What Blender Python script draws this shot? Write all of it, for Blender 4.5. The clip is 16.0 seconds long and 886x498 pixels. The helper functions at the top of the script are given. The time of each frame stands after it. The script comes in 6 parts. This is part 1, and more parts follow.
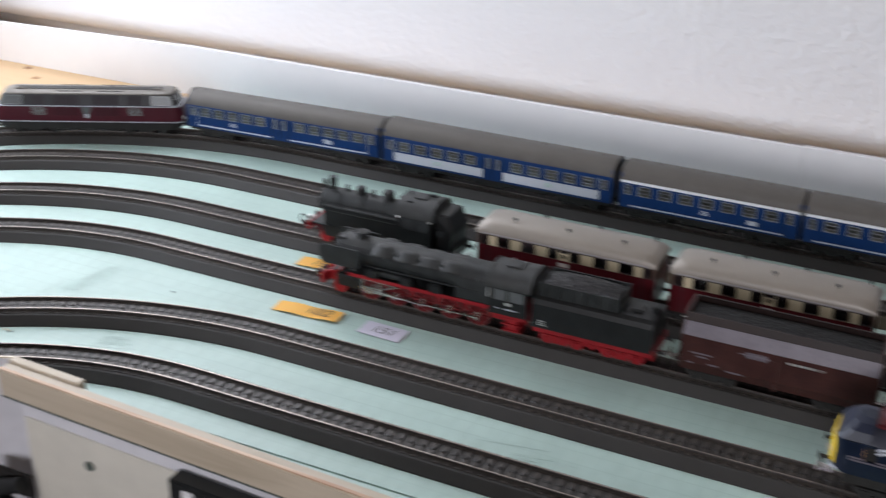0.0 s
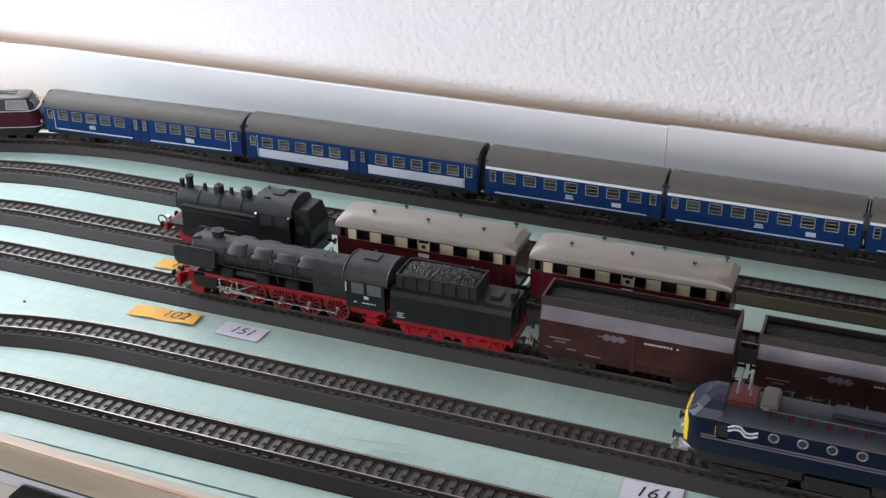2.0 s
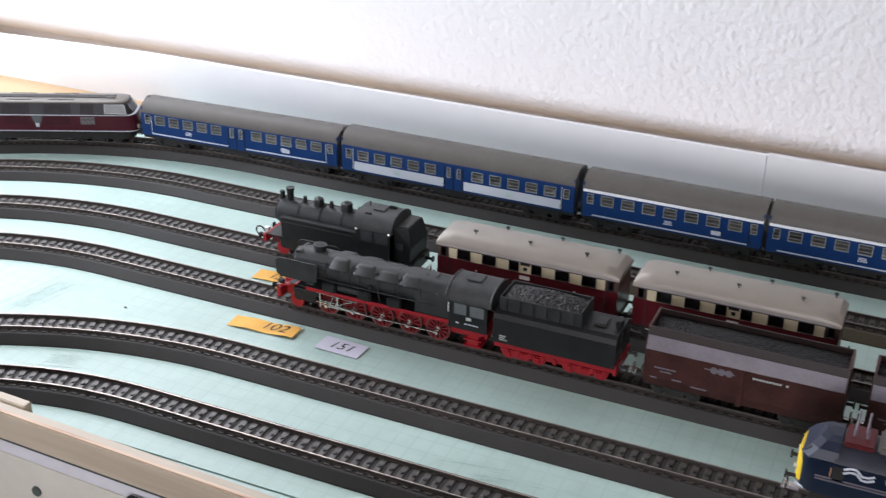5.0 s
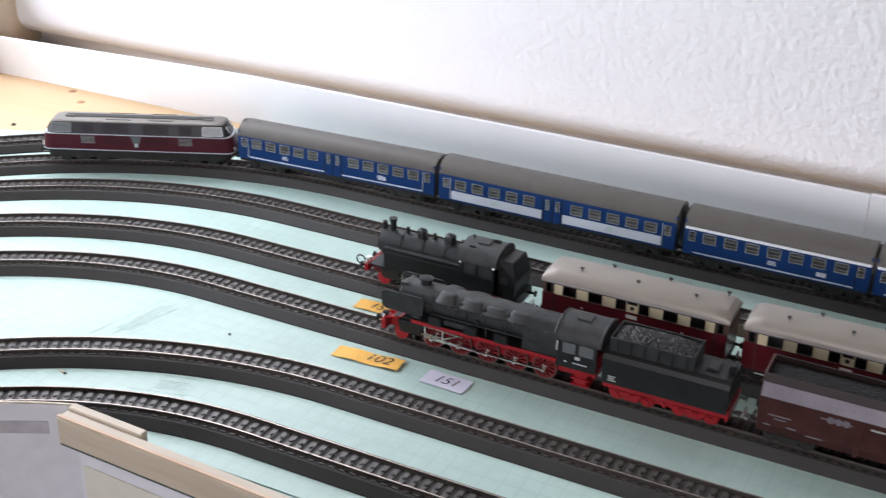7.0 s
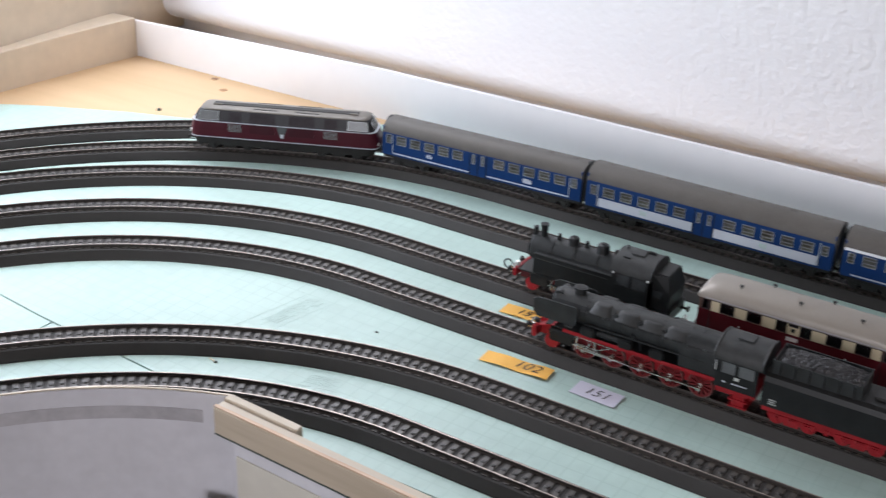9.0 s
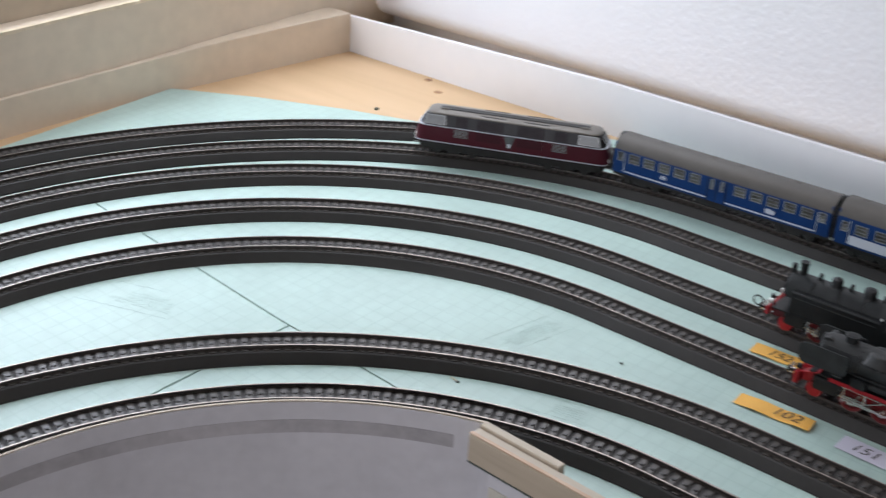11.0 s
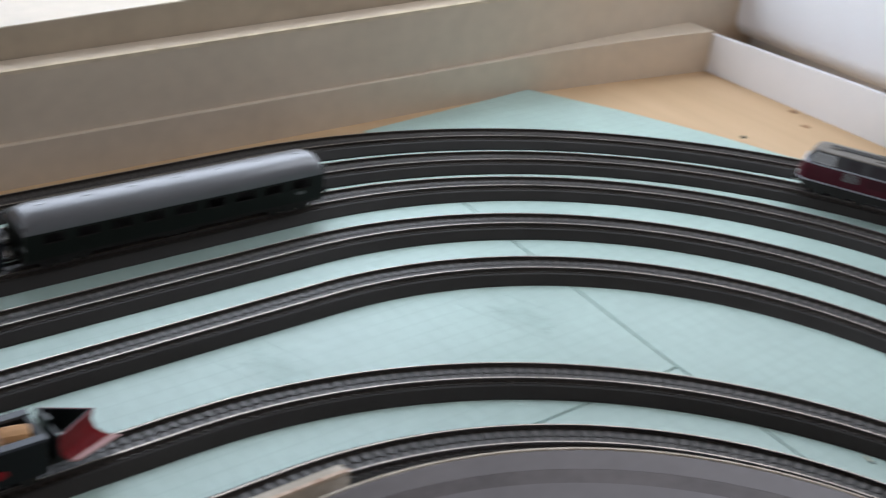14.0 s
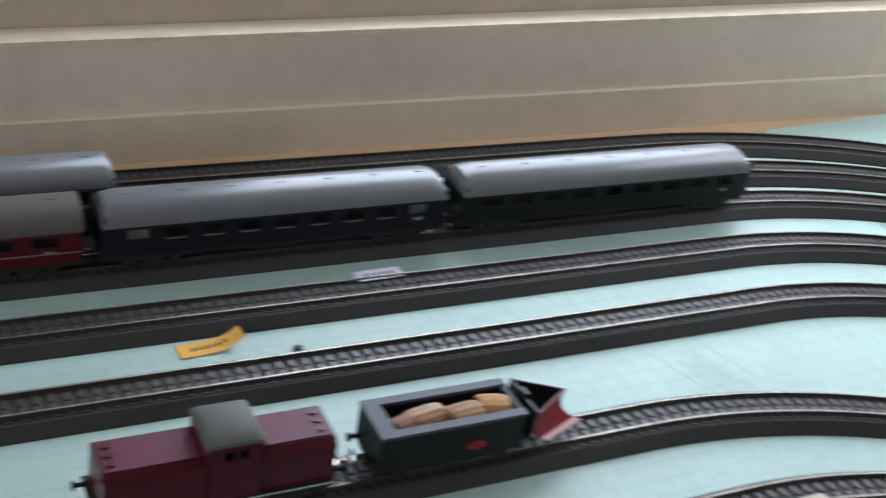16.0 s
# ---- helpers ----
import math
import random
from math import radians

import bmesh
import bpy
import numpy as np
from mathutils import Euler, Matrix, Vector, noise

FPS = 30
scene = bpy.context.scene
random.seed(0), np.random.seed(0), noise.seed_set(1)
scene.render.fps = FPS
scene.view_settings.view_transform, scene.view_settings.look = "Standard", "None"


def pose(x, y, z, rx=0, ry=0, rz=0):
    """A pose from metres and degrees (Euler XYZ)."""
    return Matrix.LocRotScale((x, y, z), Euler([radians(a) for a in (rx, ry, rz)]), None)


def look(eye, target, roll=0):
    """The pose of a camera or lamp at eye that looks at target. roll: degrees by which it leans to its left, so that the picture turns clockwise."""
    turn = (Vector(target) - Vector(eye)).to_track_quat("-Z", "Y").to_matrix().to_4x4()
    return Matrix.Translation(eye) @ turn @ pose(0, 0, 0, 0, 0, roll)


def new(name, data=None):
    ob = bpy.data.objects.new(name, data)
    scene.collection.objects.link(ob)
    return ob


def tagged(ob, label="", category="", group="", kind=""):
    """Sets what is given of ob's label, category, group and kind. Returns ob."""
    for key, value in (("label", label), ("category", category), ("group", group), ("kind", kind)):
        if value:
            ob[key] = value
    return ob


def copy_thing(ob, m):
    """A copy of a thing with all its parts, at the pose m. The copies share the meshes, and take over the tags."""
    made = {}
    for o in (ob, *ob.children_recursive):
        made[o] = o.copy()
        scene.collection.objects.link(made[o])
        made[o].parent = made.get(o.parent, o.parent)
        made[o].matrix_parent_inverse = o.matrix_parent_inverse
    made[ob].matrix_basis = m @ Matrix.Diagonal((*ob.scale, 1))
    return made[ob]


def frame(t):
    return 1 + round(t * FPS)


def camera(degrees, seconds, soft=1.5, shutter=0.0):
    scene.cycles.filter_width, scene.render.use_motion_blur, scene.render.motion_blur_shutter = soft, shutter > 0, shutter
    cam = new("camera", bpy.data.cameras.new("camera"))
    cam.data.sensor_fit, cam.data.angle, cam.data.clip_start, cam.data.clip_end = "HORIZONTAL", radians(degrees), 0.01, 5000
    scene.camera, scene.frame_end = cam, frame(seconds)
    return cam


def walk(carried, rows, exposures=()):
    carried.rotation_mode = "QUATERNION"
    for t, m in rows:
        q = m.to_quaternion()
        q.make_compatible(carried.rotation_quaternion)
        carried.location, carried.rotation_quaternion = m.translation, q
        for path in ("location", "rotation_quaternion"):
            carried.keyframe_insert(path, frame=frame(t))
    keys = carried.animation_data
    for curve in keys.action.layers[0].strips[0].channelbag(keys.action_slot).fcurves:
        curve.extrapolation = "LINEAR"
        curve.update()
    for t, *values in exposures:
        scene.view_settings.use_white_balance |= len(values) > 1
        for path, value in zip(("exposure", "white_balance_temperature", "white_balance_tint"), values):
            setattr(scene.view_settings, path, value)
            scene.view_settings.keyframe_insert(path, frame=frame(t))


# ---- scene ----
cam = camera(40.00, 16.0, soft=1.3, shutter=0.9)
PATH = [
    (0, (1.1422, -0.9993, 0.4381), (0.7561, -0.1927, -0.0094), 0.42),
    (0.5, (1.1701, -0.9840, 0.4316), (0.8233, -0.1621, -0.0203), 0.08),
    (1, (1.1751, -0.9749, 0.4309), (0.8441, -0.1460, -0.0199), -0.34),
    (1.5, (1.1756, -0.9748, 0.4290), (0.8506, -0.1436, -0.0222), -0.39),
    (2, (1.1752, -0.9712, 0.4292), (0.8516, -0.1392, -0.0215), -0.22),
    (2.5, (1.1714, -0.9704, 0.4300), (0.8458, -0.1401, -0.0224), -0.16),
    (3, (1.1707, -0.9687, 0.4326), (0.8431, -0.1398, -0.0209), -0.17),
    (5.5, (1.1330, -0.9804, 0.4425), (0.7599, -0.1663, -0.0026), 0.50),
    (6, (1.1282, -0.9806, 0.4511), (0.7451, -0.1721, 0.0043), 0.01),
    (6.5, (1.1078, -0.9875, 0.4516), (0.7232, -0.1776, 0.0086), 1.15),
    (7, (1.0952, -0.9888, 0.4516), (0.6980, -0.1833, 0.0119), 1.34),
    (7.5, (1.0837, -0.9945, 0.4498), (0.6677, -0.1954, 0.0157), 1.80),
    (8, (1.0749, -0.9977, 0.4479), (0.6416, -0.2082, 0.0133), 1.84),
    (8.2, (1.0712, -0.9976, 0.4506), (0.6327, -0.2124, 0.0134), 1.92),
    (10.5, (0.9821, -1.0106, 0.4471), (0.4593, -0.2851, -0.0004), 3.19),
    (11, (0.9548, -1.0158, 0.4452), (0.4093, -0.3091, -0.0055), 3.58),
    (11.5, (0.9383, -1.0142, 0.4437), (0.3732, -0.3269, -0.0127), 3.90),
    (12, (0.9205, -1.0185, 0.4435), (0.3380, -0.3476, -0.0154), 4.48),
    (12.5, (0.9023, -1.0227, 0.4428), (0.3049, -0.3653, -0.0166), 4.91),
    (13, (0.8815, -1.0267, 0.4388), (0.2616, -0.3896, -0.0192), 5.07),
    (13.5, (0.8563, -1.0415, 0.4335), (0.2125, -0.4279, -0.0236), 5.60),
    (14, (0.8249, -1.0598, 0.4236), (0.1548, -0.4791, -0.0389), 6.49),
    (14.5, (0.7838, -1.1138, 0.4305), (0.0962, -0.5704, -0.0511), 8.35),
    (15, (0.7662, -1.1304, 0.4205), (0.0555, -0.6197, -0.0635), 9.14),
    (15.5, (0.7435, -1.1518, 0.4082), (0.0194, -0.6683, -0.0836), 9.93),
    (16, (0.7207, -1.1704, 0.3953), (-0.0281, -0.7325, -0.1023), 10.02),
]
# stops by which the film camera brightens and darkens
EXPOSURES = [(0, -0.06, 6400, 14), (0.5, 0.06, 6400, 14), (1.5, 0.13, 6400, 14), (3, 0.20, 6400, 14), (5.5, 0.25, 6400, 15), (8, 0.09, 6400, 15),
             (10.5, -0.27, 6350, 14), (12.5, -0.78, 6350, 13), (14, -0.86, 6250, 12), (16, -0.40, 6050, 9)]
walk(cam, [(t, look(eye, target, roll)) for t, eye, target, roll in PATH], EXPOSURES)

# ---- daylight ----
scene.view_settings.exposure = 0.0
world = bpy.data.worlds.new("world")
scene.world = world
world.use_nodes = True
wn = world.node_tree.nodes
sky = wn.new("ShaderNodeTexSky")
sky.sky_type, sky.sun_disc, sky.sun_elevation, sky.sun_rotation = "NISHITA", False, radians(40), radians(200)
world.node_tree.links.new(sky.outputs[0], wn["Background"].inputs[0])
wn["Background"].inputs[1].default_value = 0.10


def window_light(name, eye, target, width, height, power, colour):
    lamp = bpy.data.lights.new(name, "AREA")
    lamp.shape, lamp.size, lamp.size_y, lamp.energy, lamp.color = "RECTANGLE", width, height, power, colour
    ob = new(name, lamp)
    ob.matrix_world = look(eye, target)
    return ob


window_light("window_daylight", (-0.295, -0.42, 0.48), (1.0, -0.42, 0.42), 0.80, 0.66, 16.5, (0.85, 0.92, 1.0))
window_light("corner_window_daylight", (0.10, 0.135, 0.72), (0.10, -1.0, 0.60), 0.66, 0.70, 10, (0.94, 0.97, 1.0))
# unseen fill lamp, added to brighten the sides facing the room
window_light("far_window_daylight", (1.4, -3.385, 0.75), (0.7, -0.5, 0.2), 1.2, 0.8, 41, (0.98, 0.97, 0.99))


# ---- materials ----
def material(name, colour, rough=0.5, metal=0.0, vary=0.15, size=40.0, bump=0.0, bump_size=200.0, random=0.0, coat=0.0, colour2=None):
    m = bpy.data.materials.new(name)
    m.use_nodes = True
    n, l = m.node_tree.nodes, m.node_tree.links
    b = n["Principled BSDF"]
    b.inputs["Metallic"].default_value = metal
    b.inputs["Coat Weight"].default_value = coat
    b.inputs["Specular IOR Level"].default_value = 0.5 if metal else 0.3
    tc = n.new("ShaderNodeTexCoord")
    big, fine = n.new("ShaderNodeTexNoise"), n.new("ShaderNodeTexNoise")
    big.inputs["Scale"].default_value, fine.inputs["Scale"].default_value = size, size * 9
    big.inputs["Detail"].default_value = 4
    mixed = n.new("ShaderNodeMath")
    mixed.operation = "MULTIPLY_ADD"
    mixed.inputs[1].default_value = 0.35
    l.new(tc.outputs["Object"], big.inputs["Vector"])
    l.new(tc.outputs["Object"], fine.inputs["Vector"])
    half = n.new("ShaderNodeMath")
    half.operation = "MULTIPLY"
    half.inputs[1].default_value = 0.65
    l.new(big.outputs[0], half.inputs[0])
    l.new(fine.outputs[0], mixed.inputs[0])
    l.new(half.outputs[0], mixed.inputs[2])
    ramp = n.new("ShaderNodeValToRGB")
    lo = tuple(c * (1 - vary) for c in colour)
    hi = tuple(min(1, c * (1 + vary)) for c in (colour2 or colour))
    ramp.color_ramp.elements[0].color, ramp.color_ramp.elements[1].color = (*lo, 1), (*hi, 1)
    ramp.color_ramp.elements[0].position, ramp.color_ramp.elements[1].position = 0.3, 0.7
    l.new(mixed.outputs[0], ramp.inputs[0])
    out = ramp.outputs[0]
    if random:
        info, hsv = n.new("ShaderNodeObjectInfo"), n.new("ShaderNodeHueSaturation")
        scale = n.new("ShaderNodeMapRange")
        scale.inputs["To Min"].default_value, scale.inputs["To Max"].default_value = 1 - random, 1 + random
        l.new(info.outputs["Random"], scale.inputs["Value"])
        l.new(scale.outputs[0], hsv.inputs["Value"])
        l.new(out, hsv.inputs["Color"])
        out = hsv.outputs[0]
    l.new(out, b.inputs["Base Color"])
    gloss = n.new("ShaderNodeMapRange")
    gloss.inputs["To Min"].default_value, gloss.inputs["To Max"].default_value = max(0.03, rough * 0.8), min(1, rough * 1.2)
    l.new(mixed.outputs[0], gloss.inputs["Value"])
    l.new(gloss.outputs[0], b.inputs["Roughness"])
    if bump:
        grain, bm_node = n.new("ShaderNodeTexNoise"), n.new("ShaderNodeBump")
        grain.inputs["Scale"].default_value, grain.inputs["Detail"].default_value = bump_size, 3
        bm_node.inputs["Strength"].default_value, bm_node.inputs["Distance"].default_value = min(1, bump * 300), bump
        l.new(tc.outputs["Object"], grain.inputs["Vector"])
        l.new(grain.outputs[0], bm_node.inputs["Height"])
        l.new(bm_node.outputs[0], b.inputs["Normal"])
    return m


def sheet_material():
    """Pale green underlay sheet with a faint printed grid."""
    m = material("green_underlay", (0.43, 0.57, 0.52), 0.42, 0, 0.10, 11.0, 0.0004, 60.0)
    n, l = m.node_tree.nodes, m.node_tree.links
    b = n["Principled BSDF"]
    source = b.inputs["Base Color"].links[0].from_socket
    tc = n.new("ShaderNodeTexCoord")
    sep = n.new("ShaderNodeSeparateXYZ")
    l.new(tc.outputs["Object"], sep.inputs[0])
    lines = []
    for axis in (0, 1):
        mod, less = n.new("ShaderNodeMath"), n.new("ShaderNodeMath")
        mod.operation, mod.inputs[1].default_value = "PINGPONG", 0.006
        less.operation, less.inputs[1].default_value = "LESS_THAN", 0.00045
        l.new(sep.outputs[axis], mod.inputs[0])
        l.new(mod.outputs[0], less.inputs[0])
        lines.append(less)
    both = n.new("ShaderNodeMath")
    both.operation = "MAXIMUM"
    l.new(lines[0].outputs[0], both.inputs[0])
    l.new(lines[1].outputs[0], both.inputs[1])
    patchy = n.new("ShaderNodeTexNoise")
    patchy.inputs["Scale"].default_value = 14
    l.new(tc.outputs["Object"], patchy.inputs["Vector"])
    weight = n.new("ShaderNodeMath")
    weight.operation = "MULTIPLY"
    l.new(both.outputs[0], weight.inputs[0])
    l.new(patchy.outputs[0], weight.inputs[1])
    mix = n.new("ShaderNodeMix")
    mix.data_type = "RGBA"
    mix.inputs["B"].default_value = (0.355, 0.49, 0.445, 1)
    l.new(weight.outputs[0], mix.inputs["Factor"])
    l.new(source, mix.inputs["A"])
    l.new(mix.outputs["Result"], b.inputs["Base Color"])
    return m


def wood_material(name, dark, light, scale=(6.0, 60.0, 60.0), rough=0.55):
    m = bpy.data.materials.new(name)
    m.use_nodes = True
    n, l = m.node_tree.nodes, m.node_tree.links
    b = n["Principled BSDF"]
    tc, mp = n.new("ShaderNodeTexCoord"), n.new("ShaderNodeMapping")
    mp.inputs["Scale"].default_value = scale
    grain, ramp = n.new("ShaderNodeTexNoise"), n.new("ShaderNodeValToRGB")
    grain.inputs["Scale"].default_value, grain.inputs["Detail"].default_value, grain.inputs["Distortion"].default_value = 1.0, 6, 0.6
    ramp.color_ramp.elements[0].color, ramp.color_ramp.elements[1].color = (*dark, 1), (*light, 1)
    ramp.color_ramp.elements[0].position, ramp.color_ramp.elements[1].position = 0.35, 0.65
    l.new(tc.outputs["Object"], mp.inputs[0])
    l.new(mp.outputs[0], grain.inputs["Vector"])
    l.new(grain.outputs[0], ramp.inputs[0])
    l.new(ramp.outputs[0], b.inputs["Base Color"])
    b.inputs["Roughness"].default_value = rough
    return m


def plaster_material():
    """White painted wall with coarse plaster lumps."""
    m = material("white_plaster", (0.83, 0.835, 0.85), 0.75, 0, 0.03, 3.0)
    n, l = m.node_tree.nodes, m.node_tree.links
    tc = n.new("ShaderNodeTexCoord")
    lump, fine, add, bump = n.new("ShaderNodeTexNoise"), n.new("ShaderNodeTexNoise"), n.new("ShaderNodeMath"), n.new("ShaderNodeBump")
    lump.inputs["Scale"].default_value, lump.inputs["Detail"].default_value, lump.inputs["Roughness"].default_value = 150, 1.5, 0.45
    fine.inputs["Scale"].default_value = 320
    add.operation, add.inputs[1].default_value = "MULTIPLY_ADD", 0.12
    l.new(tc.outputs["Object"], lump.inputs["Vector"])
    l.new(tc.outputs["Object"], fine.inputs["Vector"])
    l.new(fine.outputs[0], add.inputs[0])
    l.new(lump.outputs[0], add.inputs[2])
    bump.inputs["Distance"].default_value = 0.0022
    l.new(add.outputs[0], bump.inputs["Height"])
    # the bump gets weaker towards the corner
    apart, flat = n.new("ShaderNodeSeparateXYZ"), n.new("ShaderNodeMapRange")
    l.new(tc.outputs["Object"], apart.inputs[0])
    for k, v in zip(("From Min", "From Max", "To Min", "To Max"), (0.25, 1.0, 0.22, 0.80)):
        flat.inputs[k].default_value = v
    l.new(apart.outputs[0], flat.inputs["Value"])
    l.new(flat.outputs[0], bump.inputs["Strength"])
    l.new(bump.outputs[0], n["Principled BSDF"].inputs["Normal"])
    return m


def glass_material():
    m = bpy.data.materials.new("window_glass")
    m.use_nodes = True
    b = m.node_tree.nodes["Principled BSDF"]
    b.inputs["Base Color"].default_value = (0.72, 0.75, 0.76, 1)
    b.inputs["Roughness"].default_value = 0.06
    b.inputs["Transmission Weight"].default_value = 1.0
    b.inputs["IOR"].default_value = 1.3
    return m


GREEN = sheet_material()
PRINT = material("faded_print", (0.402, 0.540, 0.490), 0.5, 0, 0.2, 90)
SEAM = material("dark_joint", (0.07, 0.09, 0.08), 0.8)
PLYWOOD = wood_material("plywood", (0.60, 0.41, 0.23), (0.66, 0.46, 0.27), (3.0, 25.0, 25.0))
PLANK = wood_material("pale_plank", (0.42, 0.355, 0.265), (0.55, 0.475, 0.37), (8.0, 70.0, 70.0))
PLANK_EDGE = wood_material("plank_edge", (0.45, 0.27, 0.17), (0.66, 0.50, 0.36), (10.0, 200.0, 200.0))
HARDBOARD = material("grey_hardboard", (0.60, 0.60, 0.635), 0.5, 0, 0.10, 12)
HARDBOARD_DARK = material("dark_hardboard_band", (0.44, 0.43, 0.45), 0.6, 0, 0.2, 20)
PLASTER = plaster_material()
WHITE_BOARD = material("white_board", (0.78, 0.775, 0.78), 0.42, 0, 0.03, 6)
BEIGE_PAINT = material("old_cream_paint", (0.64, 0.54, 0.42), 0.5, 0, 0.11, 7, 0.0004, 60)
# darker copy of the cream paint, with the upper board's shade in it
SHADED_CREAM = material("shaded_cream_paint", (0.44, 0.365, 0.27), 0.5, 0, 0.16, 7, 0.0004, 60)
SILL_BROWN = material("brown_sill_paint", (0.30, 0.245, 0.185), 0.55, 0, 0.2, 9, 0.0004, 60)
PANEL_BEIGE = material("beige_panel", (0.60, 0.58, 0.51), 0.6, 0, 0.08, 9)
CHIPPED = material("chipped_paint_edge", (0.66, 0.55, 0.40), 0.6, 0, 0.25, 60, 0.001, 90)
FOAM = material("grey_roadbed", (0.036, 0.034, 0.032), 0.6, 0, 0.16, 30, 0.0003, 900)
FOAM_BROWN = material("brown_roadbed", (0.085, 0.072, 0.048), 0.85, 0, 0.15, 30, 0.0004, 500)
SLEEPER = material("brown_grey_sleeper", (0.046, 0.038, 0.031), 0.43, 0.05, 0.20, 120, random=0.12)
BED_GREY = material("dark_track_bed", (0.030, 0.027, 0.025), 0.7, 0, 0.15, 90)
RAIL_SIDE = material("dull_rail_side", (0.062, 0.054, 0.049), 0.5, 0.3, 0.2, 60)
PALE_INSIDE = material("pale_inside_beige", (0.40, 0.37, 0.31), 0.7, 0, 0.3, 150)
STEEL = material("rail_steel", (0.31, 0.265, 0.23), 0.40, 1.0, 0.25, 60)
STUD = material("contact_stud", (0.028, 0.025, 0.023), 0.42)
BLACK = material("black_enamel", (0.0100, 0.0112, 0.0118), 0.42, 0, 0.3, 150)
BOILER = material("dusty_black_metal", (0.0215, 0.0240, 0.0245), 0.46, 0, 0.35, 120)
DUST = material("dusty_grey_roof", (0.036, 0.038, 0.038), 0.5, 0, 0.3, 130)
UNDER = material("dark_underframe", (0.018, 0.017, 0.016), 0.6, 0, 0.3, 200)
WHEEL_DARK_RED = material("dull_red_wheel", (0.125, 0.011, 0.013), 0.45, 0, 0.25, 150)
RED = material("red_frame_paint", (0.25, 0.010, 0.015), 0.40, 0, 0.2, 150)
TYRE_STEEL = material("dull_tyre_steel", (0.20, 0.13, 0.12), 0.4, 0.8, 0.2, 200)
ROD = material("bright_rod_steel", (0.62, 0.58, 0.56), 0.25, 1.0, 0.15, 200)
COAL_GREY = material("grey_coal", (0.034, 0.034, 0.036), 0.36, 0, 0.85, 700, 0.001, 700)
COAL = material("coal", (0.011, 0.011, 0.011), 0.6, 0, 0.6, 500, 0.0005, 500)
BLUE = material("blue_coach_paint", (0.0065, 0.033, 0.125), 0.30, 0, 0.10, 60)
ROOF_GREY = material("grey_coach_roof", (0.105, 0.097, 0.088), 0.5, 0, 0.12, 50)
WHITE_GUTTER = material("white_gutter_paint", (0.80, 0.82, 0.85), 0.3, 0, 0.04)
WHITE_LINE = material("white_line_paint", (0.54, 0.57, 0.63), 0.4, 0, 0.05)
FRAME_SILVER = material("window_frame_silver", (0.70, 0.72, 0.70), 0.3, 0.6, 0.1)
WINDOW_TRIM = material("window_trim", (0.40, 0.42, 0.42), 0.35, 0.2, 0.15, 90)
INSIDE = material("dark_interior", (0.036, 0.030, 0.034), 0.8, 0, 0.4, 150)
CREAM = material("cream_coach_paint", (0.55, 0.47, 0.32), 0.35, 0, 0.06, 80)
WINE = material("wine_red_paint", (0.078, 0.007, 0.011), 0.32, 0, 0.15, 80)
SILVER_ROOF = material("silver_coach_roof", (0.275, 0.248, 0.215), 0.42, 0.15, 0.06, 70)
BRIGHT_ROOF = material("bright_silver_roof", (0.17, 0.175, 0.185), 0.31, 0.15, 0.06, 70)
MAROON = material("maroon_loco_paint", (0.064, 0.008, 0.016), 0.34, 0, 0.12, 70)
WAGON_BLACK = material("wagon_black", (0.0065, 0.0080, 0.0095), 0.55, 0, 0.15, 90)
RIM_GREY = material("blue_grey_rim", (0.060, 0.067, 0.082), 0.5, 0, 0.2, 90)
ROOF_DULL = material("dull_cab_roof", (0.105, 0.110, 0.100), 0.6, 0, 0.2, 90)
LOG_PALE = material("pale_log", (0.30, 0.165, 0.115), 0.75, 0, 0.35, 260)
PAPER_CHIP = material("white_chip", (0.55, 0.50, 0.47), 0.7, 0, 0.2, 200)
MAROON_TOP = material("daylit_maroon_hood", (0.125, 0.014, 0.040), 0.50, 0, 0.12, 70)
LOCO_GREY = material("loco_grey_band", (0.028, 0.028, 0.031), 0.5, 0, 0.15, 70)
LOCO_ROOF = material("loco_beige_roof", (0.15, 0.135, 0.115), 0.36, 0.0, 0.15, 70)
NAVY = material("navy_loco_paint", (0.004, 0.009, 0.025), 0.35, 0, 0.15, 70)
SLATE_ROOF = material("slate_blue_roof", (0.026, 0.029, 0.042), 0.45, 0, 0.25, 80)
NAVY_NOSE = material("faded_blue_nose", (0.016, 0.021, 0.040), 0.4, 0, 0.15, 70)
YELLOW = material("yellow_front_paint", (0.72, 0.50, 0.03), 0.4, 0, 0.08, 60)
ROOF_RED = material("red_roof_gear", (0.085, 0.010, 0.012), 0.45, 0, 0.2, 90)
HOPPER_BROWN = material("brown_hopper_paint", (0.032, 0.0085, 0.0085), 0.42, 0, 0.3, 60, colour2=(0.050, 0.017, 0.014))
RIM_DARK_BROWN = material("dark_rim_brown", (0.020, 0.012, 0.011), 0.5, 0, 0.3, 60)
# holds the hopper slope's sheen; plain pale grey on small fittings
HOPPER_LIGHT = material("pale_grey_slope_sheen", (0.15, 0.135, 0.16), 0.32, 0.1, 0.2, 60)
DARK_GREEN = material("dark_green_paint", (0.0055, 0.0090, 0.0065), 0.5, 0, 0.15, 70)
NIGHT_BLUE = material("night_blue_paint", (0.0055, 0.0070, 0.0120), 0.5, 0, 0.15, 70)
PAPER_YELLOW = material("orange_yellow_paper", (0.84, 0.46, 0.10), 0.7, 0, 0.06, 60)
PAPER_WHITE = material("white_paper", (0.66, 0.64, 0.74), 0.7, 0, 0.04, 60)
INK = material("black_ink", (0.02, 0.02, 0.022), 0.6)
LOG = wood_material("brown_log", (0.20, 0.10, 0.045), (0.50, 0.27, 0.12), (60.0, 300.0, 300.0))
